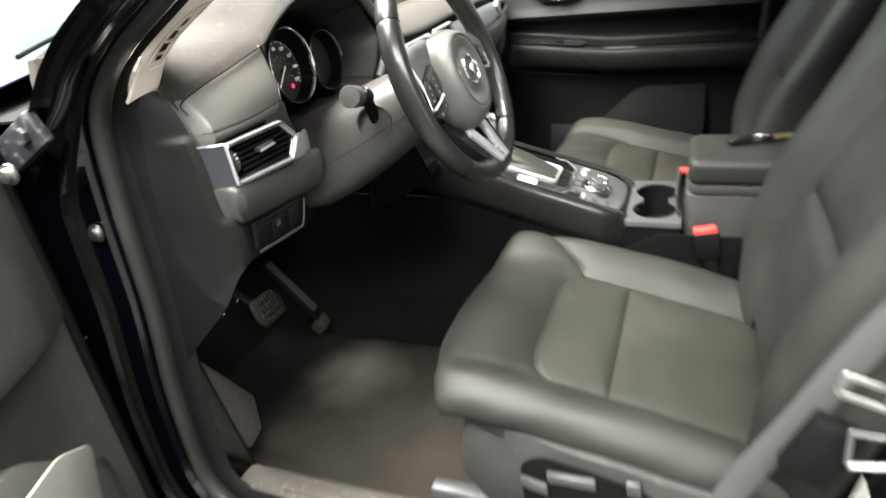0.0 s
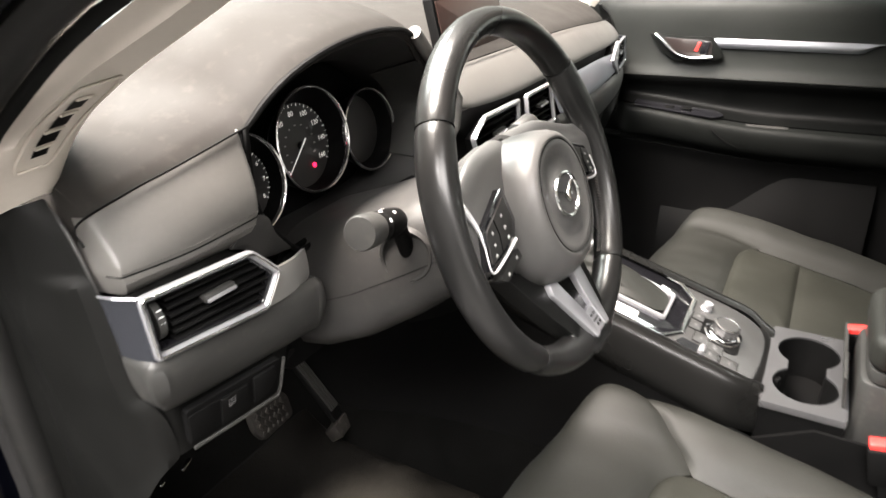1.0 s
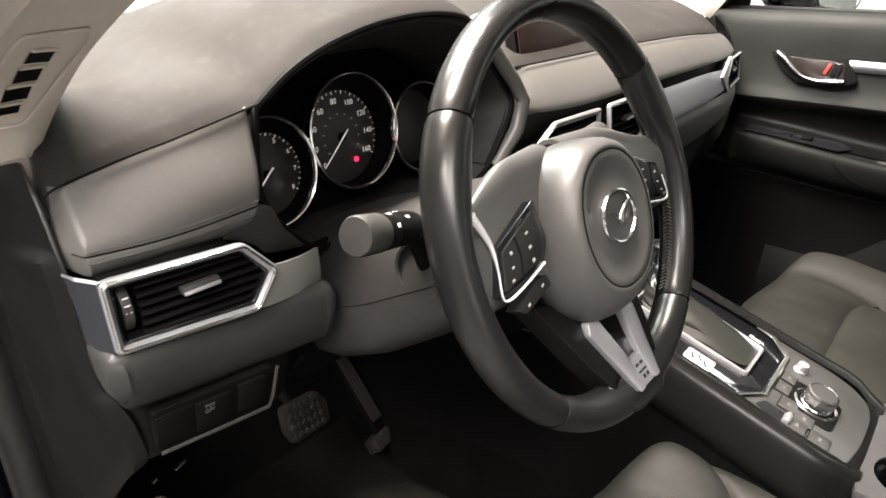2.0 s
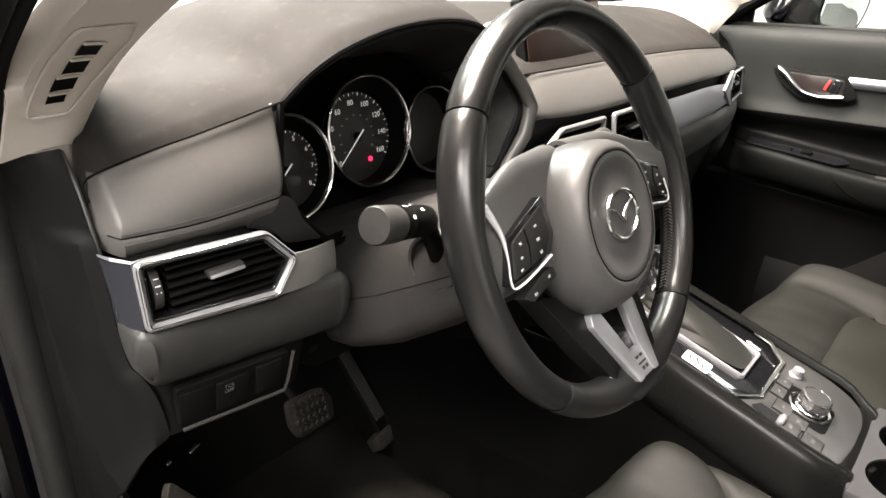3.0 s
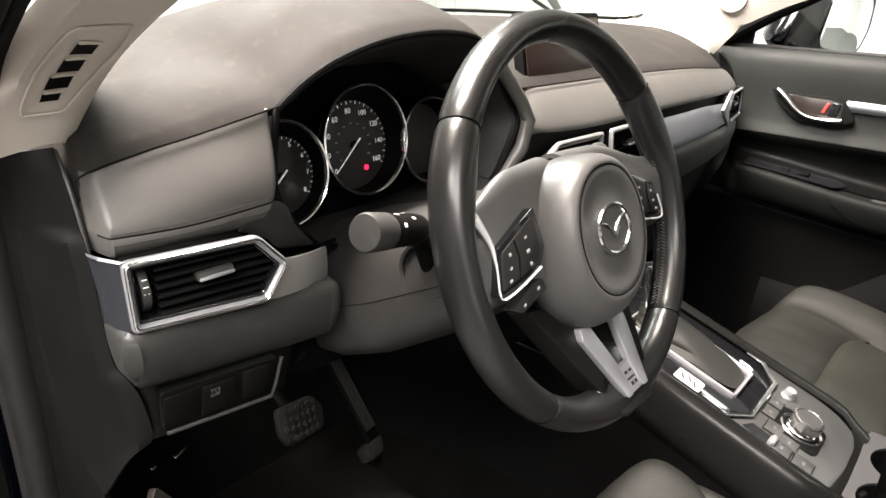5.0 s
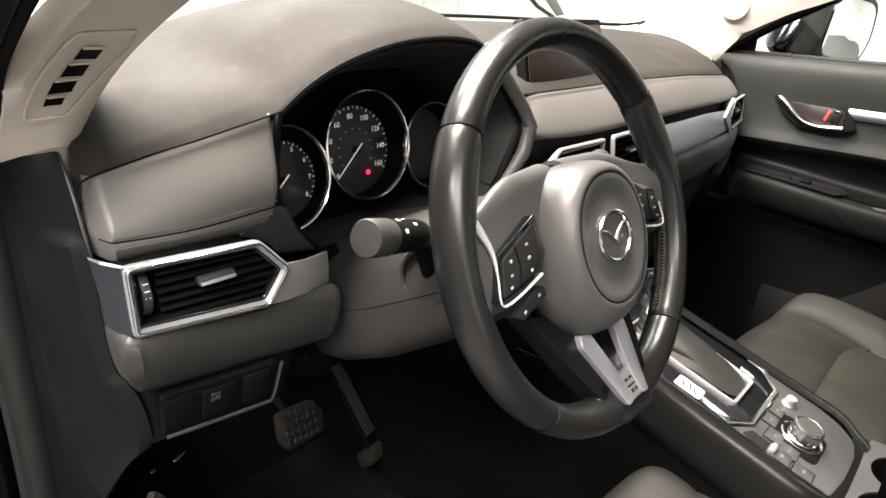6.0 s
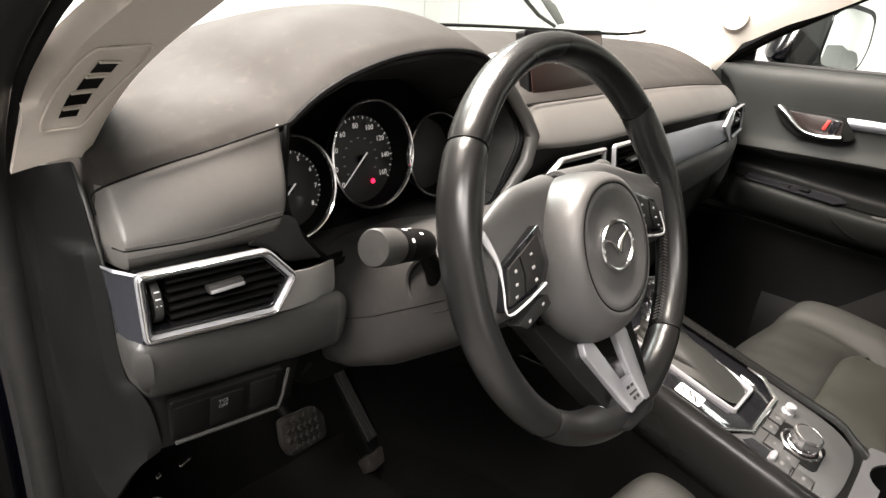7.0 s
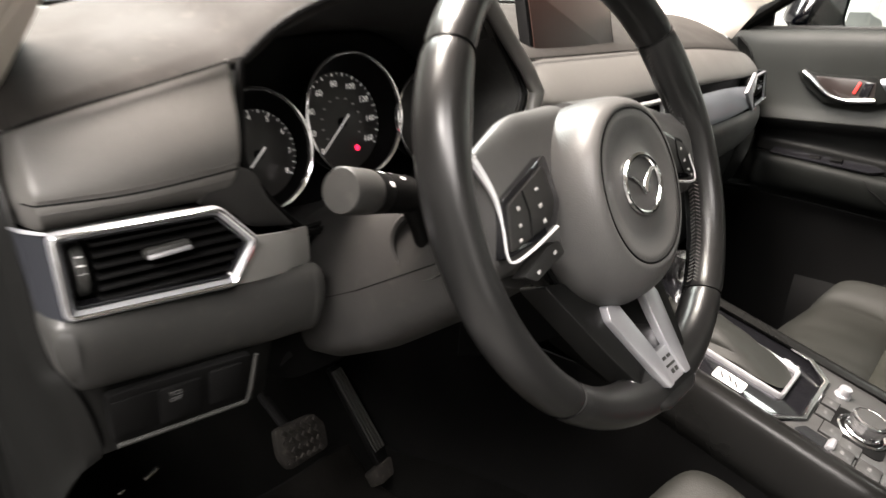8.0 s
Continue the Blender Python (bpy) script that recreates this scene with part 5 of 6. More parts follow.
for k in range(12):
    f = k / 11
    w, l = 0.0385 * (1 - f) + 0.014 * f, 0.083 * (1 - f) + 0.018 * f
    c = DECK @ Vector((*dk(0.055, 0.042), -0.001)) + Vector((0, 0.065 * f, 0.050 * f))
    boot.append([c + Vector((math.copysign(abs(math.cos(a)) ** 0.6, math.cos(a)) * w * (1 + 0.06 * math.sin(6 * f * 3.1)), math.copysign(abs(math.sin(a)) ** 0.6, math.sin(a)) * l, math.sin(a) * l * 0.30 * (1 - f))) for a in [2 * math.pi * j / 28 for j in range(28)]])
part("boot", loft(boot), LEATHER, lever)
part("knob", loft([[(DECK @ Vector((*dk(0.054, 0.045), 0)) + Vector((0, 0.060 + 0.02 * h, 0.044 + h))) + Vector((math.cos(a) * r, math.sin(a) * r * 1.3, 0)) for a in [2 * math.pi * j / 20 for j in range(20)]] for r, h in ((0.014, 0), (0.017, 0.01), (0.022, 0.03), (0.023, 0.055), (0.018, 0.068), (0.006, 0.072))]), CHROME, lever, "bright gear knob")
part("sticker", prism(rounded([(-0.013, -0.020), (0.013, -0.020), (0.013, 0.020), (-0.013, 0.020)], 0.004), DECK @ Matrix.Translation((*dk(-0.012, 0.012), -0.0028)), 0.0012, 0.0003), LABEL, con, "white sticker with grey marks")
for a, b in ((-0.012, 0.022), (-0.010, 0.012), (-0.015, 0.003)):
    part("sticker_mark", box(0.014, 0.003, 0.0003, DECK @ pose(*dk(a, b), -0.0014, 0, 0, 30)), HARD, con)

KN = DECK @ Matrix.Translation((*dk(0.040, -0.128), 0.0))
part("knob_plinth", prism(rounded([(-0.037, -0.030), (0.030, -0.030), (0.030, 0.034), (-0.037, 0.034)], 0.012), KN, 0.0015, 0.0006), DARK, con)
part("knob_ring", lathe([(0.0285, 0.0), (0.0285, 0.003), (0.0265, 0.0045), (0.0240, 0.003), (0.0235, 0.0)], KN, 40), CHROME, con, "bright ring round the knob")
cb = part("command_knob", lathe([(0.0195, 0.0), (0.0205, 0.002), (0.0205, 0.0035), (0.0190, 0.005), (0.0195, 0.0075), (0.0205, 0.010), (0.0205, 0.021), (0.0195, 0.0235), (0.0175, 0.0245), (0.0168, 0.0235), (0.0, 0.0238)], KN, 14), KNOB, con, "silver rotary command knob", angle=20)
part("knob_top", lathe([(0.0165, 0.0238), (0.016, 0.0246), (0, 0.0250)], KN, 32), PANEL, cb)
part("volume_knob", lathe([(0.0095, 0.0), (0.0095, 0.002), (0.0075, 0.004), (0.0076, 0.011), (0.0068, 0.013), (0.0, 0.0134)], DECK @ Matrix.Translation((*dk(0.096, -0.094), 0.0)), 24), SATIN, con, "small silver volume knob")
for x, y, w, h in ((0.006, -0.102, 0.026, 0.022), (0.034, -0.088, 0.022, 0.018), (0.062, -0.088, 0.020, 0.018), (-0.004, -0.124, 0.022, 0.024)):
    part("key_gap", box(w + 0.0022, h + 0.0022, 0.0010, DECK @ pose(*dk(x, y), 0.0004)), DARK, con)
    k = part("key", box(w, h, 0.003, DECK @ pose(*dk(x, y), 0.001), 0.0006), PANEL, con)
    part("key_mark", box(0.006, 0.003, 0.0003, DECK @ pose(*dk(x, y), 0.0027)), PRINT, k)
for x, y in ((-0.024, -0.120), (-0.024, -0.148)):
    part("key_gap", box(0.0264, 0.0274, 0.0010, DECK @ pose(*dk(x, y), 0.0004)), DARK, con)
    k = part("button", box(0.024, 0.025, 0.004, DECK @ pose(*dk(x, y), 0.001), 0.0010), PANEL, con)
    part("button_mark", box(0.007, 0.004, 0.0003, DECK @ pose(*dk(x, y), 0.0032)), PRINT, k)
part("switch_well", prism(rounded([dk(-0.036, -0.106), dk(-0.013, -0.106), dk(-0.013, -0.078), dk(-0.030, -0.070)], 0.003), DECK, 0.0012), GLOSS, con)
part("brake_switch", box(0.020, 0.008, 0.010, DECK @ pose(*dk(-0.024, -0.1075), 0.004, 20, 0, 0), 0.003), SATIN, con, "bright parking brake switch")

# cup holders
CZ = 0.664


def cup_hole(k, n=96):
    """The doubled round hole of the cup holders."""
    a = 2 * math.pi * k / n
    c, s = math.cos(a), math.sin(a)
    d, rad = 0.046, 0.0435
    r = min(0.026 / max(abs(s), 1e-6), d / max(abs(c), 1e-6))
    if rad * rad > d * d * s * s:
        r = max(r, d * abs(c) + math.sqrt(rad * rad - d * d * s * s))
    return (0.047 + c * r, -0.252 + s * r)


def plate_ring(k, n=96):
    a = 2 * math.pi * k / n
    c, s = math.cos(a), math.sin(a)
    m = 1 / max(abs(c) / 0.109, abs(s) / 0.056)
    return (0.048 + c * m, -0.252 + s * m)


plate = [[Vector((*plate_ring(k), CZ - 0.010)) for k in range(96)], [Vector((*plate_ring(k), CZ - 0.004)) for k in range(96)]]
plate += [[Vector((*plate_ring(k), CZ)).lerp(Vector((*cup_hole(k), CZ)), 0.04) for k in range(96)]]
plate += [[Vector((*cup_hole(k), CZ + h)) for k in range(96)] for h in (0.0015, -0.003)]
part("plate_skirt", loft([[Vector((0.048 + (plate_ring(k)[0] - 0.048) * 0.985, -0.252 + (plate_ring(k)[1] + 0.252) * 0.985, CZ - h)) for k in range(96)] for h in (0.009, 0.06, 0.25)], caps=False), DARK, con)
part("cup_plate", loft(plate, caps=False), SMOKE, con, "grey metallic cup holder plate")
part("cup_well", loft([[Vector((0.047 + (cup_hole(k)[0] - 0.047) * s, -0.252 + (cup_hole(k)[1] + 0.252) * s, CZ + h)) for k in range(96)] for s, h in ((1.0, -0.002), (0.97, -0.03), (0.93, -0.07), (0.5, -0.072), (0.02, -0.072))], caps=False), DARK, con, "black cup wells")
for s in (-1, 1):
    part("cup_finger", box(0.016, 0.012, 0.018, pose(0.047 + s * 0.03, -0.214, CZ - 0.016, 0, 0, s * 20), 0.004), DARK, con)
part("console_box", prism(rounded([(-0.075, -0.16), (0.075, -0.16), (0.080, 0.155), (-0.080, 0.155)], 0.02), pose(0.047, -0.465, 0.45), 0.265, 0.006), HARD, con, "dark grey storage box")
part("box_front", sheet(lambda u, v: (-0.03 + 0.155 * u, -0.304 + 0.008 * v, CZ - 0.01 + 0.06 * v), 6, 6, 0.004), HARD, con)
arm = thing("armrest", (0.047, -0.46, 0.715), "padded black leather armrest lid on the console box", "armrest")
part("pad", prism(rounded([(-0.082, -0.17), (0.082, -0.17), (0.086, 0.150), (0.070, 0.162), (-0.070, 0.162), (-0.086, 0.150)], 0.03, 6), pose(0.047, -0.475, 0.735), 0.052, 0.018, 5), LEATHER, arm, "padded leather top", angle=60)
part("lid_base", prism(rounded([(-0.080, -0.165), (0.080, -0.165), (0.082, 0.158), (-0.082, 0.158)], 0.025), pose(0.047, -0.475, 0.716), 0.020, 0.004), HARD, arm)

knife = thing("marker_pen", (0.08, -0.45, 0.79), "black and silver pen lying on the armrest", "pen")
KP = [Vector((0.052, -0.385, 0.7955)), Vector((0.115, -0.575, 0.7955))]
KD = (KP[1] - KP[0]).normalized()
KMx = Matrix.Translation(KP[0]) @ KD.to_track_quat("Z", "Y").to_matrix().to_4x4()
part("barrel", lathe([(0.0, 0.0), (0.0075, 0.001), (0.0085, 0.006), (0.0085, 0.078), (0.007, 0.084)], KMx, 20), GLOSS, knife)
part("shaft", lathe([(0.0062, 0.084), (0.0062, 0.155), (0.004, 0.165)], KMx, 16), BRASS, knife, "pale metal shaft")
part("tip", lathe([(0.004, 0.165), (0.003, 0.185), (0.0, 0.19)], KMx, 12), CHROME, knife)
part("band", lathe([(0.0089, 0.046), (0.0092, 0.048), (0.0092, 0.058), (0.0089, 0.06)], KMx, 20), CHROME, knife)


# ---- seats ----
def quilt(base, s0, s1, t0, t1, nu=22, nv=22, puff=0.010, groove=0.009, sharp=0.10, crease=0.0012, depth=None):
    """One stuffed panel of a seat: base(s, t) swollen, with its edges drawn into the seams."""
    def fn(u, v):
        s = s0 + (s1 - s0) * u
        ta, tb = t0(u) if callable(t0) else t0, t1(u) if callable(t1) else t1
        t = ta + (tb - ta) * v
        p = base(s, t)
        e = 1e-3
        n = (base(s + e, t) - base(s - e, t)).cross(base(s, t + e) - base(s, t - e))
        n = n.normalized() if n.length > 0 else Vector((0, 0, 1))
        k = depth(u, v) if depth else min(u, 1 - u, v, 1 - v)
        h = puff * (1 - (1 - min(1.0, k / 0.5)) ** 3) - groove * (1 - min(1.0, k / sharp)) ** 2
        h += crease * noise.noise(Vector((p.x * 38, p.y * 9 + p.z * 22, p.z * 30)))
        return p + n * h
    return sheet(fn, nu, nv)


def car_seat(xc, out, label):
    """A front seat; out is -1 or 1, the side of its door."""
    seat = thing("car_seat", (xc, -0.25, 0.31), label, "car seat", "front seats")
    CS = [(-0.258, 0.578), (-0.268, 0.590), (-0.264, 0.612), (-0.240, 0.630), (-0.205, 0.622), (-0.165, 0.603), (-0.08, 0.598), (0.0, 0.597), (0.08, 0.598), (0.165, 0.603), (0.205, 0.622), (0.240, 0.630), (0.264, 0.612), (0.268, 0.590), (0.258, 0.578)]
    CL = [(-0.47, -0.080), (-0.40, -0.062), (-0.30, -0.036), (-0.20, -0.014), (-0.11, 0.006), (-0.04, 0.016), (0.025, 0.012), (0.064, -0.010), (0.082, -0.040), (0.078, -0.070)]

    def cushion(s, t):
        a = spline([(p[0], p[1], 0) for p in CS], s)
        b = spline([(p[0], p[1], 0) for p in CL], t)
        nose = smooth01(0.55, 1.0, t)
        x = a.x * (1 - 0.24 * nose ** 1.6) * (1 - 0.04 * (1 - t))
        edge = abs(a.x) / 0.268
        y = b.x - 0.115 * edge ** 2.6 * nose
        z = 0.597 + (a.y - 0.597) * (1 - 0.35 * nose) + b.y * (1 - 0.55 * edge ** 2 * smooth01(0.8, 1.0, t))
        return Vector((xc + x, y, z))

    si, sj = 5 / 14, 9 / 14
    tm, tm2 = 2.75 / 9, 2.75 / 9

    def tf(u):
        return 4.2 / 9 - 0.060 * abs(2 * u - 1) ** 7

    part("cushion_insert_rear", quilt(cushion, si, sj, 0.0, tm, puff=0.009, groove=0.005), SUEDE, seat, "dark grey leather cushion insert")
    part("cushion_insert_front", quilt(cushion, si, sj, tm, tf, puff=0.009, groove=0.005), SUEDE, seat, "dark grey leather cushion insert")
    def tw(u):
        return tf((u - si) / (sj - si)) if si <= u <= sj else tf(0) + 0.27 * ((si - u) / si if u < si else (u - sj) / (1 - sj))

    def outer(u):
        """How far in from the outer edge of the cushion, over the bolster's width."""
        return (u if out < 0 else 1 - u) / si

    def thigh_depth(u, v):
        plain = min(u * 2, (1 - u) * 2, v, 1 - v)
        side = outer(u)
        if side > 1:
            return plain
        flow = min(side, 1 - side, (1 - v) * 1.0)
        return flow + (plain - flow) * smooth01(0.0, 0.6, v) if side > 0 else plain

    part("thigh_panel", quilt(cushion, 0.0, 1.0, tw, 1.0, 96, 28, puff=0.011, groove=0.004, sharp=0.05, crease=0.0010, depth=thigh_depth), LEATHER, seat, "smooth black leather front panel", angle=60)
    for a, b, door in ((0.0, si, out < 0), (sj, 1.0, out > 0)):
        part("cushion_bolster", quilt(cushion, a, b, 0.0, lambda u: tw(a + u * (b - a)), 26, 46, puff=0.011, groove=0.004, sharp=0.05, crease=0.0022,
                                      depth=(lambda u, v: min(u, 1 - u, v)) if door else None), LEATHER, seat, "black leather side bolster", angle=60)
    # piping seam below the bolster, then the skirt and the shell
    for s in (0.0, 1.0):
        part("piping", tube([cushion(s, t) + Vector((0, 0, 0.002)) for t in [k / 30 for k in range(31)]], 0.004, 8), LEATHER, seat)
    part("front_skirt", sheet(lambda u, v: cushion(u, 1.0).lerp(Vector((xc - 0.20 + 0.40 * u, 0.01 - 0.10 * abs(2 * u - 1) ** 2.6, 0.42)), v), 20, 8, 0.004), LEATHER, seat)
    for s in (0.0, 1.0):
        part("skirt", sheet(lambda u, v: (cushion(s, 1 - u) + Vector((0.004 if s == 0 else -0.004, 0, 0))).lerp(Vector((xc + (-1 if s == 0 else 1) * (0.215 + 0.042 * smooth01(0.0, 0.35, u)), -0.07 - 0.39 * u, 0.50)), v), 20, 8, 0.004), LEATHER, seat)
    x0 = xc + out * 0.268
    SHL = [(-0.005, 0.545), (-0.04, 0.570), (-0.13, 0.583), (-0.24, 0.568), (-0.33, 0.545), (-0.44, 0.530), (-0.50, 0.51), (-0.50, 0.40), (-0.40, 0.375), (-0.06, 0.375), (0.01, 0.43)]
    sm = frame_at((x0, 0, 0), (0, -out * -1.0, 0), (0, 0, 1))
    pts = [((sm.inverted() @ Vector((x0, y, z))).x, (sm.inverted() @ Vector((x0, y, z))).y) for y, z in SHL]
    side = part("side_shell", prism(rounded(pts, 0.03), sm @ Matrix.Translation((0, 0, -0.012)), 0.024, 0.006), HARD, seat, "dark grey plastic side shell")
    pan = [((sm.inverted() @ Vector((x0, y, z))).x, (sm.inverted() @ Vector((x0, y, z))).y) for y, z in ((-0.105, 0.520), (-0.145, 0.555), (-0.20, 0.553), (-0.28, 0.530), (-0.345, 0.490), (-0.36, 0.43), (-0.11, 0.42))]
    part("switch_recess", prism(rounded(pan, 0.03), sm @ Matrix.Translation((0, 0, 0.0122)), 0.002, 0.001), DARK, side)
    for y, z, w, h in ((-0.188, 0.526, 0.072, 0.017), (-0.275, 0.535, 0.020, 0.024), (-0.130, 0.492, 0.045, 0.018)):
        q = sm.inverted() @ Vector((x0, y, z))
        part("seat_switch", box(w, h, 0.010, sm @ pose(q.x, q.y, 0.018, 0, 0, 6), 0.003), PANEL, side, "pale grey seat adjuster switch")
    for ob in (side, *side.children):
        for v in ob.data.vertices:
            v.co.x -= out * 0.055 * smooth01(-0.20, 0.03, v.co.y)
    part("seat_base", box(0.44, 0.40, 0.12, pose(xc, -0.25, 0.45), 0.02), DARK, seat)
    for s in (-1, 1):
        part("seat_rail", box(0.03, 0.56, 0.035, pose(xc + s * 0.20, -0.20, 0.345), 0.004), SMOKE, seat, "grey steel seat rail")

    # backrest
    BM = frame_at((xc, -0.432, 0.585), (-1, 0, 0), (0, -0.37, 1))
    BS = [(-0.262, -0.10), (-0.272, -0.05), (-0.262, 0.015), (-0.235, 0.036), (-0.195, 0.028), (-0.150, 0.002), (-0.07, -0.004), (0.0, -0.006), (0.07, -0.004), (0.150, 0.002), (0.195, 0.028), (0.235, 0.036), (0.262, 0.015), (0.272, -0.05), (0.262, -0.10)]
    BL = [(-0.07, -0.02), (0.05, 0.0), (0.16, 0.012), (0.26, 0.012), (0.36, 0.0), (0.46, -0.01), (0.55, -0.014), (0.62, -0.03), (0.655, -0.07), (0.655, -0.11)]

    def backrest(s, t):
        a = spline([(p[0], p[1], 0) for p in BS], s)
        b = spline([(p[0], p[1], 0) for p in BL], t)
        top = smooth01(0.6, 1.0, t)
        low = smooth01(0.18, 0.0, t)
        w = 1 - 0.22 * top ** 1.5 - 0.10 * low
        k = max(0.0, a.y) * (1 - 0.5 * top - 0.6 * low) + min(0.0, a.y)
        return BM @ Vector((a.x * w, b.x - 0.02 * (abs(a.x) / 0.27) ** 3 * top, k + b.y))

    for t0, t1, nm in ((0.04, 0.30, "back_insert_low"), (0.30, 0.62, "back_insert_high")):
        part(nm, quilt(backrest, si, sj, t0, t1, puff=0.008), LEATHER, seat, "dark grey leather backrest insert")
    part("shoulder_panel", quilt(backrest, si, sj, 0.62, 1.0, puff=0.010), LEATHER, seat)
    part("back_bolster", quilt(backrest, 0.0, si, 0.0, 1.0, 22, 40, puff=0.010, sharp=0.06), LEATHER, seat, "black leather back bolster")
    part("back_bolster", quilt(backrest, sj, 1.0, 0.0, 1.0, 22, 40, puff=0.010, sharp=0.06), LEATHER, seat, "black leather back bolster")
    part("back_shell", sheet(lambda u, v: BM @ Vector(((-0.262 + 0.524 * u) * (1 - 0.2 * v ** 2), -0.02 + 0.67 * v, -0.11 - 0.03 * math.sin(math.pi * u))), 14, 14, 0.006), DARK, seat)
    hr = part("head_restraint", loft([[BM @ Vector((math.copysign(abs(math.cos(a)) ** 0.6, math.cos(a)) * 0.13 * r, 0.79 + h, -0.06 + math.copysign(abs(math.sin(a)) ** 0.7, math.sin(a)) * 0.05 * r)) for a in [2 * math.pi * j / 28 for j in range(28)]]
                                      for r, h in ((0.5, -0.085), (0.9, -0.075), (1.0, -0.04), (1.0, 0.04), (0.9, 0.075), (0.5, 0.085))]), LEATHER, seat, "black leather head restraint", angle=60)
    for s in (-1, 1):
        part("restraint_post", tube([BM @ Vector((s * 0.05, 0.62, -0.07)), BM @ Vector((s * 0.05, 0.72, -0.065))], 0.006, 10), CHROME, hr)
    return seat


car_seat(-0.345, -1, "black leather driver's seat with dark grey inserts, slightly worn")
car_seat(0.425, 1, "black leather passenger seat with dark grey inserts")


def buckle(x, y, z):
    b = thing("seat_belt_buckle", (x, y, z - 0.10), "black belt buckle with a bright red button beside the console", "belt buckle", "belt buckles")
    m = pose(x, y, z, 0, 12, 90)
    part("stalk", box(0.026, 0.014, 0.09, m @ pose(0, 0, -0.085), 0.003), DARK, b)
    part("housing", box(0.046, 0.024, 0.056, m @ pose(0, 0, -0.030), 0.004), DARK, b)
    part("button", box(0.042, 0.019, 0.014, m @ pose(0, -0.002, -0.001), 0.003), RED, b, "bright red release button")


buckle(-0.088, -0.352, 0.665)
buckle(0.134, -0.318, 0.70)

# seat belt at the driver's rear pillar
belt = thing("seat_belt", (-0.70, -0.55, 0.85), "black seat belt webbing with bright metal tongue at the door pillar", "seat belt")
BELT = [(-0.672, -0.345, 0.43), (-0.655, -0.392, 0.585), (-0.652, -0.455, 0.722), (-0.652, -0.515, 0.855), (-0.655, -0.66, 1.12), (-0.64, -0.76, 1.30)]


def belt_point(u, v):
    p, q = spline(BELT, u), spline(BELT, min(1, u + 0.02))
    d = (q - p).normalized() if u < 0.99 else Vector((0, -0.45, 0.9)).normalized()
    w = d.cross(Vector((-1, 0.25, 0.1))).normalized()
    return p + w * (0.034 * (v - 0.5)) + Vector((-0.003 * math.sin(math.pi * v), 0, 0))


part("webbing", sheet(belt_point, 40, 6, 0.0015), WEB, belt)
TM = frame_at((-0.712, -0.492, 0.815), (0, -0.95, -0.3), (0.2, 0, 1))
part("tongue", ring_frame(rounded([(-0.026, -0.013), (0.026, -0.013), (0.026, 0.013), (-0.026, 0.013)], 0.006), 0.006, TM, 0.003), STEEL, belt, "bright steel tongue")
part("bracket", ring_frame(rounded([(-0.022, -0.022), (0.026, -0.014), (0.026, 0.020), (-0.022, 0.022)], 0.004), 0.005, frame_at((-0.714, -0.508, 0.742), (0, -1, 0), (0.2, 0, 1)), 0.004), SMOKE, belt, "grey steel belt bracket")
part("guide_box", box(0.03, 0.055, 0.085, pose(-0.690, -0.470, 0.712, 22, 0, 0), 0.008), DARK, belt, "black belt guide box")
part("fold", prism(rounded([(-0.012, -0.03), (0.016, -0.03), (0.010, 0.02)], 0.003), frame_at((-0.712, -0.502, 0.685), (0, -1, 0.2), (0.1, -0.2, 1)), 0.003, 0.001), PALE, belt)

# ---- pedals ----
gp = thing("accelerator_pedal", (-0.12, 0.55, 0.34), "long black ribbed accelerator pedal", "pedal", "pedals")
GM = frame_at((-0.108, 0.615, 0.418), (1, 0.25, -0.12), (0.36, 0.62, 0.62))
part("arm", prism(rounded([(-0.021, -0.075), (0.021, -0.075), (0.016, 0.135), (-0.014, 0.135)], 0.006), GM, 0.012, 0.003), DARK, gp)
for k in range(4):
    part("rib", box(0.0045, 0.170, 0.004, GM @ pose(-0.0125 + 0.0083 * k, 0.040, 0.0135, 0, 0, 0), 0.0012), HARD, gp)
part("foot", box(0.080, 0.030, 0.034, GM @ pose(-0.004, -0.082, 0.004, 0, 0, 0), 0.005), PEDAL, gp, "worn dusty foot of the pedal")
bp = thing("brake_pedal", (-0.325, 0.585, 0.49), "worn dusty brown-grey rubber brake pedal", "pedal", "pedals")
BPm = frame_at((-0.272, 0.585, 0.500), (1, 0.1, -0.12), (0.10, 0.45, 0.9))
part("pad", prism(rounded([(-0.040, -0.034), (0.046, -0.030), (0.052, 0.010), (0.034, 0.034), (-0.046, 0.036), (-0.052, -0.008)], 0.010), BPm, 0.014, 0.003), PEDAL, bp)
for i in range(6):
    for j in range(4):
        part("stud", box(0.009, 0.010, 0.003, BPm @ pose(-0.036 + 0.0132 * i + 0.001 * j, -0.024 + 0.0160 * j, 0.0148, 0, 0, 45), 0.001), PEDAL, bp)
part("arm", tube([BPm @ Vector((0, 0.0, -0.006)), BPm @ Vector((0.0, 0.08, -0.06)), BPm @ Vector((0.0, 0.25, -0.05))], 0.010, 10, flat=0.6), DARK, bp)
part("knee_duct", sheet(lambda u, v: (-0.40 + 0.06 * u, 0.33 + 0.04 * v - 0.01 * u, 0.812 + 0.012 * u - 0.01 * v), 8, 8, 0.01), COVER, dash, "black plastic duct under the column")

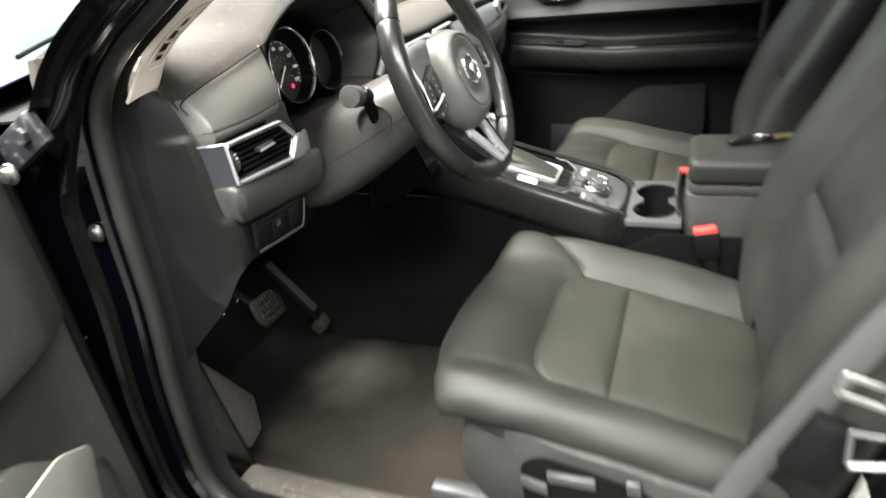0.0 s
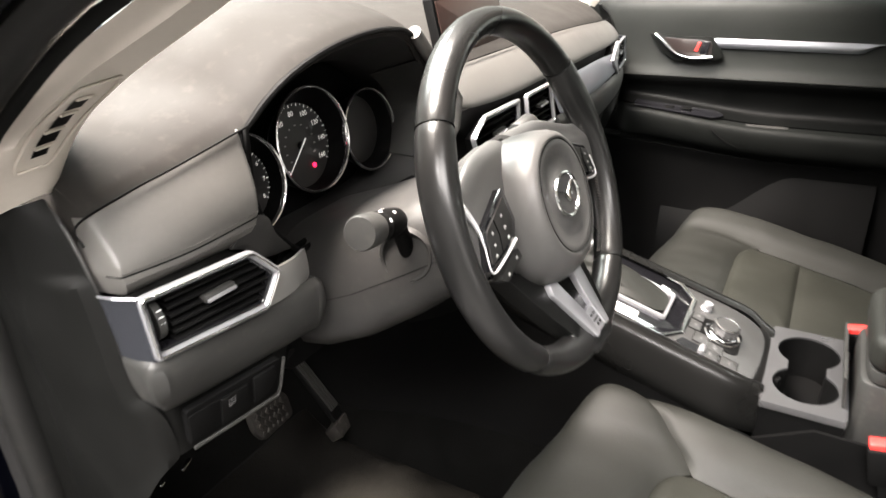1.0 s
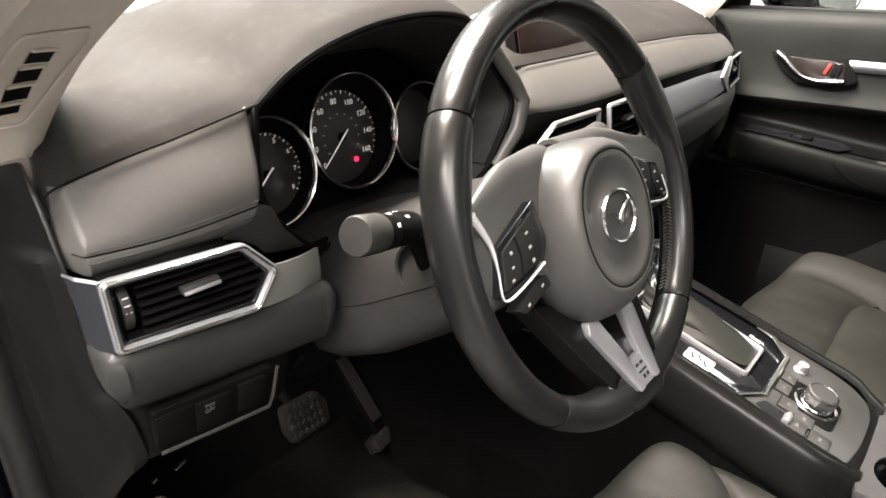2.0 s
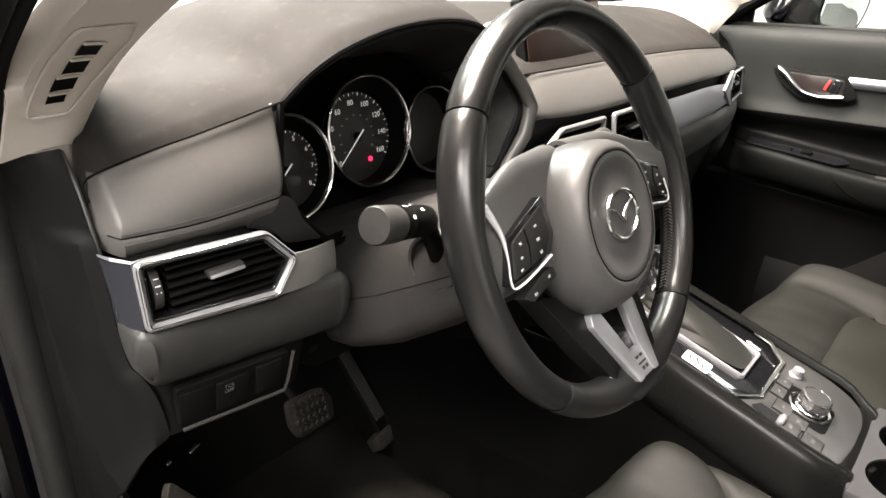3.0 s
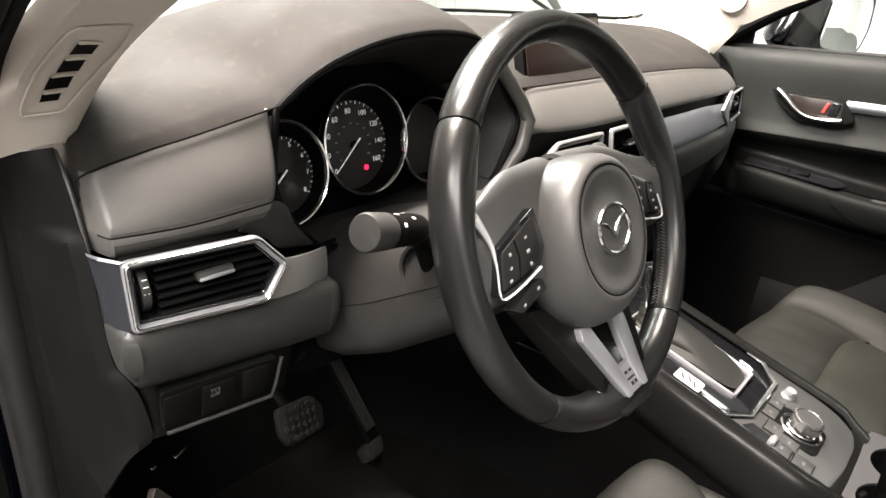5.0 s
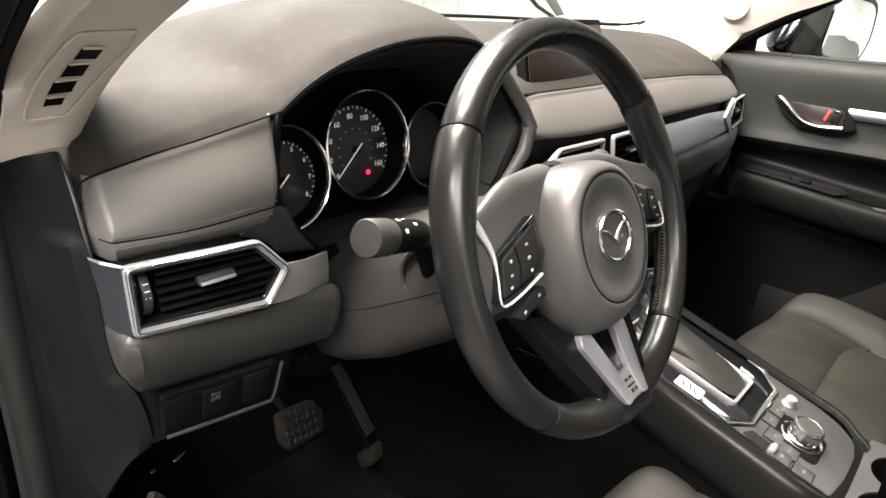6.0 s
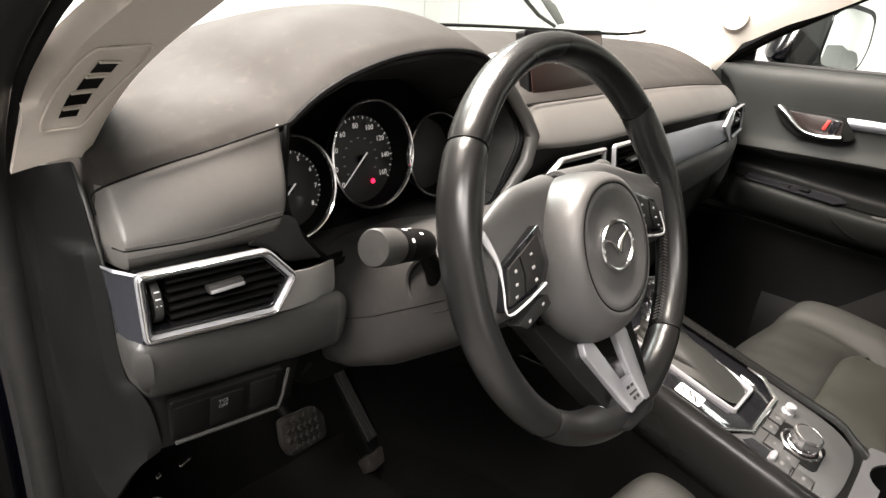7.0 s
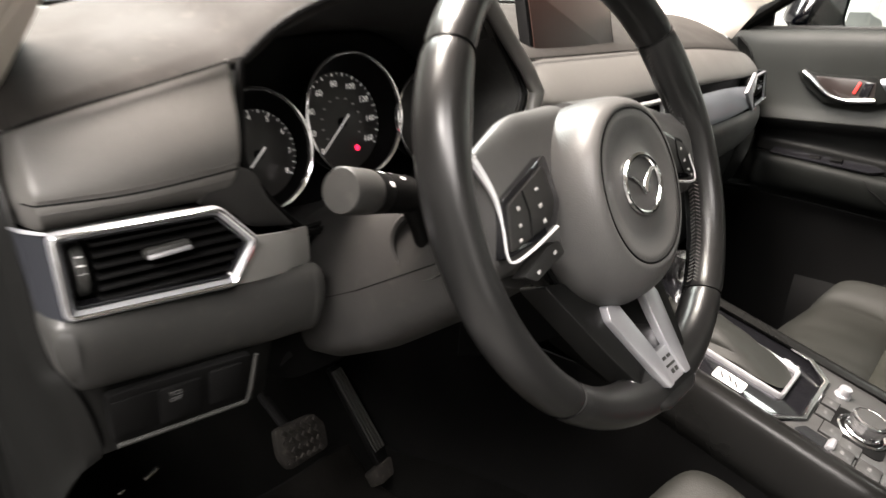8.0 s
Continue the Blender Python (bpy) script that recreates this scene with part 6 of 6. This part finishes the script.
# ---- passenger's door ----
pd = thing("passenger_door", (0.76, -0.1, 0.45), "closed passenger door with dark grey panel, silver strip and chrome handle", "car door", "car doors")
PROF = [(0.752, 1.128), (0.738, 1.122), (0.728, 1.105), (0.728, 1.075), (0.733, 1.045), (0.738, 1.01), (0.738, 0.975), (0.731, 0.950), (0.737, 0.938), (0.752, 0.92), (0.760, 0.885), (0.752, 0.862), (0.712, 0.852), (0.692, 0.846), (0.688, 0.825), (0.700, 0.79), (0.735, 0.765), (0.752, 0.72), (0.755, 0.60), (0.745, 0.42)]


def door_inner(u, v):
    y = 0.335 - 0.80 * u
    p = spline([(a, b, 0) for a, b in PROF], v)
    arm_out = smooth01(0.08, 0.16, u)
    x = p.x if p.x > 0.725 or p.y > 0.9 else 0.745 + (p.x - 0.745) * arm_out
    return (x, y, p.y + 0.030 * smooth01(-0.12, 0.26, y) * smooth01(0.70, 0.80, p.y) * smooth01(0.94, 0.86, p.y))


def band(v0, v1):
    return sheet(lambda u, v: door_inner(u, v0 + (v1 - v0) * v), 50, 18, 0.004)


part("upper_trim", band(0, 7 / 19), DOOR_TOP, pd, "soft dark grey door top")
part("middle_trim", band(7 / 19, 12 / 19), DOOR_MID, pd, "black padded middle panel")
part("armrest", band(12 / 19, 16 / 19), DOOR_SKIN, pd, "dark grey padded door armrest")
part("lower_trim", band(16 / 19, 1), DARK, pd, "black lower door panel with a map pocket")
part("map_pocket", sheet(lambda u, v: (0.715 + 0.03 * v ** 2 - 0.01 * math.sin(math.pi * u), 0.12 - 0.46 * u, 0.48 + (0.20 - 0.12 * smooth01(0.35, 0.75, 1 - u) + 0.05) * v), 24, 10, 0.006), DARK, pd)
part("outer_skin", sheet(lambda u, v: (0.86 - 0.05 * smooth01(0.6, 1, v), 0.345 - 0.95 * u, 0.35 + 0.77 * v), 8, 8, 0.004), PAINT, pd)
part("window_seal", box(0.012, 0.90, 0.012, pose(0.757, -0.12, 1.128), 0.004), RUBBER, pd)
wg = part("window", sheet(lambda u, v: (0.770 - 0.13 * v * v - 0.02 * v, 0.20 - 0.80 * u - 0.20 * v * (1 - u), 1.12 + 0.38 * v), 10, 8, 0.004), GLASS, pd, "clear side window")
wg.visible_shadow = False
part("window_frame", tube([(0.755, 0.335, 1.12), (0.742, 0.22, 1.195), (0.725, 0.10, 1.26), (0.690, -0.10, 1.36), (0.650, -0.30, 1.45), (0.64, -0.55, 1.48)], 0.014, 10), DARK, pd)
part("sail_panel", prism([(0.050, 0), (0.13, 0), (0.13, 0.014), (0.050, 0.060)], frame_at((0.752, 0.205, 1.124), (0, 1, 0), (0, 0, 1)), 0.014, 0.003), DARK, pd, "black corner panel at the mirror")
HM = frame_at((0.7285, 0.094, 1.018), (0, -1, 0), (0.05, 0, 1))
part("handle_bowl", prism(rounded([(-0.093, 0.030), (-0.066, -0.0035), (-0.031, -0.029), (0.014, -0.031), (0.066, -0.026), (0.080, -0.016), (0.050, 0.026), (-0.010, 0.0235), (-0.061, 0.028)], 0.008), HM @ Matrix.Translation((0, 0, -0.001)), 0.007, 0.002), DOOR_SKIN, pd, "dark surround of the door handle")
# Flat raised plate; its brown-black colour stands for the hollow's shade.
part("bowl_well", prism(rounded([(-0.058, 0.022), (-0.030, -0.006), (0.002, -0.018), (0.052, -0.017), (0.052, 0.014), (0.020, 0.019), (-0.012, 0.019)], 0.006), HM @ Matrix.Translation((0, 0, 0.0062)), 0.0012, 0.0004), HOLLOW_SHADE, pd, "dark plate painted as the shade behind the handle")
part("inner_handle", tube([HM @ Vector(p) for p in curve_points([(-0.076, 0.029, 0.010), (-0.060, 0.018, 0.013), (-0.040, 0.0, 0.016), (-0.020, -0.014, 0.017), (0.006, -0.0205, 0.016), (0.030, -0.0205, 0.015), (0.056, -0.018, 0.013)], 24)], lambda t: 0.0088 - 0.0040 * smooth01(0.10, 0.55, t) + 0.0020 * smooth01(0.72, 0.80, t), 14, flat=0.7), HANDLE, pd, "chrome inside door handle", angle=60)
part("latch_lever", box(0.016, 0.030, 0.008, HM @ pose(0.038, 0.000, 0.009, 0, 0, -12), 0.002), GLOSS, pd)
part("lock_mark", box(0.006, 0.022, 0.003, HM @ pose(0.022, 0.003, 0.010, 0, 0, -20), 0.001), RED, pd, "red lock marker")
part("silver_strip", loft([[Vector((0.731 - 0.006 * math.sin(math.pi * j / 6) + 0.004 * k / 28, 0.038 - 0.33 * k / 28, 1.040 - 0.004 * k / 28 - 0.022 * (j / 6) * (1 - 0.95 * smooth01(0.86, 1, k / 28)))) for j in range(7)] for k in range(29)], closed=False), BAND, pd, "brushed silver door strip")
part("switch_bezel", prism(rounded([(-0.13, -0.018), (0.06, -0.020), (0.082, 0.0), (0.06, 0.020), (-0.13, 0.016)], 0.006), frame_at((0.716, 0.075, 0.872), (0, -1, -0.09), (1, 0, 0.2)), 0.004, 0.001), GLOSS, pd, "black window switch panel")
for k in (0.12, 0.08):
    part("window_switch", box(0.016, 0.022, 0.006, pose(0.714, k, 0.879), 0.002), DARK, pd)
part("pull_cup", prism(rounded([(-0.06, -0.014), (0.06, -0.014), (0.06, 0.014), (-0.06, 0.014)], 0.01), frame_at((0.716, -0.085, 0.851), (0, -1, 0), (1, 0, 0.2)), 0.004, 0.001), HARD, pd)
part("armrest_joint", tube([(0.690, 0.022, 0.850), (0.686, 0.010, 0.835), (0.690, -0.02, 0.812), (0.70, -0.06, 0.795), (0.715, -0.12, 0.785)], 0.0018, 6), DARK, pd)

bpil = thing("rear_pillar", (0.74, -0.55, 0.4), "dark trimmed door pillar behind the passenger door", "pillar", kind="structure")
part("trim", sheet(lambda u, v: (0.735 - 0.10 * smooth01(0.55, 1, v), -0.475 - 0.16 * u, 0.35 + 1.13 * v), 6, 12, 0.01), DARK, bpil)
part("pillar_seal", tube([(0.728, -0.470, 0.35), (0.730, -0.475, 0.75), (0.728, -0.485, 1.1), (0.66, -0.49, 1.4)], 0.010, 8), RUBBER, bpil)

# ---- mirror outside the passenger's door ----
mir = thing("door_mirror", (0.86, 0.14, 1.12), "dark painted door mirror with bright glass", "door mirror")
MM = frame_at((0.955, 0.135, 1.180), (0.93, -0.36, 0), (0, -0.05, 1))
shell = rounded([(-0.190, -0.050), (0.095, -0.080), (0.125, -0.02), (0.115, 0.066), (0.0, 0.086), (-0.130, 0.070)], 0.03, 5)
part("cap", loft([[MM @ Vector((a * s, b * s, h)) for a, b in shell] for s, h in ((1.0, 0.0), (1.04, -0.012), (1.02, -0.04), (0.85, -0.075), (0.5, -0.095), (0.1, -0.10))]), PAINT, mir, "dark blue mirror cap", angle=60)
part("mirror_glass", prism(rounded([(-0.062, -0.052), (0.088, -0.070), (0.112, -0.02), (0.102, 0.058), (0.0, 0.074), (-0.046, 0.062)], 0.03, 5), MM @ Matrix.Translation((0, 0, 0.001)), 0.003, 0.001), MIRROR, mir, "bright mirror glass")
part("arm", tube([(0.80, 0.19, 1.115), (0.86, 0.18, 1.11), (0.91, 0.15, 1.115)], 0.020, 10, flat=0.6), DARK, mir)

# ---- driver's door, wide open ----
dd = thing("driver_door", (-0.80, 0.50, 0.40), "open driver's door with a grey inside panel and pocket", "car door", "car doors")
DDM = frame_at((-0.742, 0.490, 0.0), (-0.93, -0.36, 0), (0, 0, 1)) @ Matrix.Diagonal((1, 1, -1, 1))
DP = [(0.0, 1.10), (0.020, 1.07), (0.024, 0.98), (0.028, 0.90), (0.026, 0.864), (0.016, 0.853), (-0.010, 0.848), (-0.018, 0.80), (-0.016, 0.70), (-0.012, 0.60), (-0.006, 0.45), (-0.01, 0.40)]


def dd_point(u, v):
    p = spline([(a, b, 0) for a, b in DP], v)
    k = smooth01(0, 0.10, u)
    return DDM @ Vector((0.06 + 1.0 * u, p.y, 0.02 + p.x * k))


part("inner_panel", sheet(lambda u, v: dd_point(u, v), 40, 66, 0.004), DOOR_GREY, dd, "dark grey inside panel")
part("outer_skin", sheet(lambda u, v: DDM @ Vector((0.0 + 1.10 * u, 0.35 + 0.78 * v, -0.085 - 0.02 * math.sin(math.pi * v))), 10, 10, 0.004), PAINT, dd)
part("front_edge", sheet(lambda u, v: DDM @ Vector((0.0 + 0.06 * (1 - abs(2 * u - 1)) * 0.3 + 0.06 * u, 0.36 + 0.75 * v, -0.085 + 0.105 * u)), 8, 10, 0.003), PAINT, dd)
part("door_pocket", loft([[DDM @ Vector((0.11 + 0.40 * k / 24, 0.40 + h * (0.24 + 0.16 * smooth01(0, 0.5, k / 24)), 0.0 + d * smooth01(-0.1, 0.25, k / 24))) for h, d in ((0.0, 0.03), (0.05, 0.06), (0.5, 0.075), (0.85, 0.076), (0.95, 0.070), (1.0, 0.055), (1.0, 0.01))] for k in range(25)], closed=False), DOOR_GREY, dd, "grey moulded door pocket")
part("pocket_inlay", prism(rounded([(0.335, 0.780), (0.258, 0.777), (0.205, 0.745), (0.235, 0.66), (0.304, 0.64)], 0.012), DDM @ Matrix.Translation((0, 0, 0.074)), 0.006, 0.002), PALE, dd, "pale inlay on the door pocket")
part("door_seal", tube([DDM @ Vector((0.07, 0.40 + 0.70 * k / 12, 0.02)) for k in range(13)], 0.008, 8), DARK, dd)
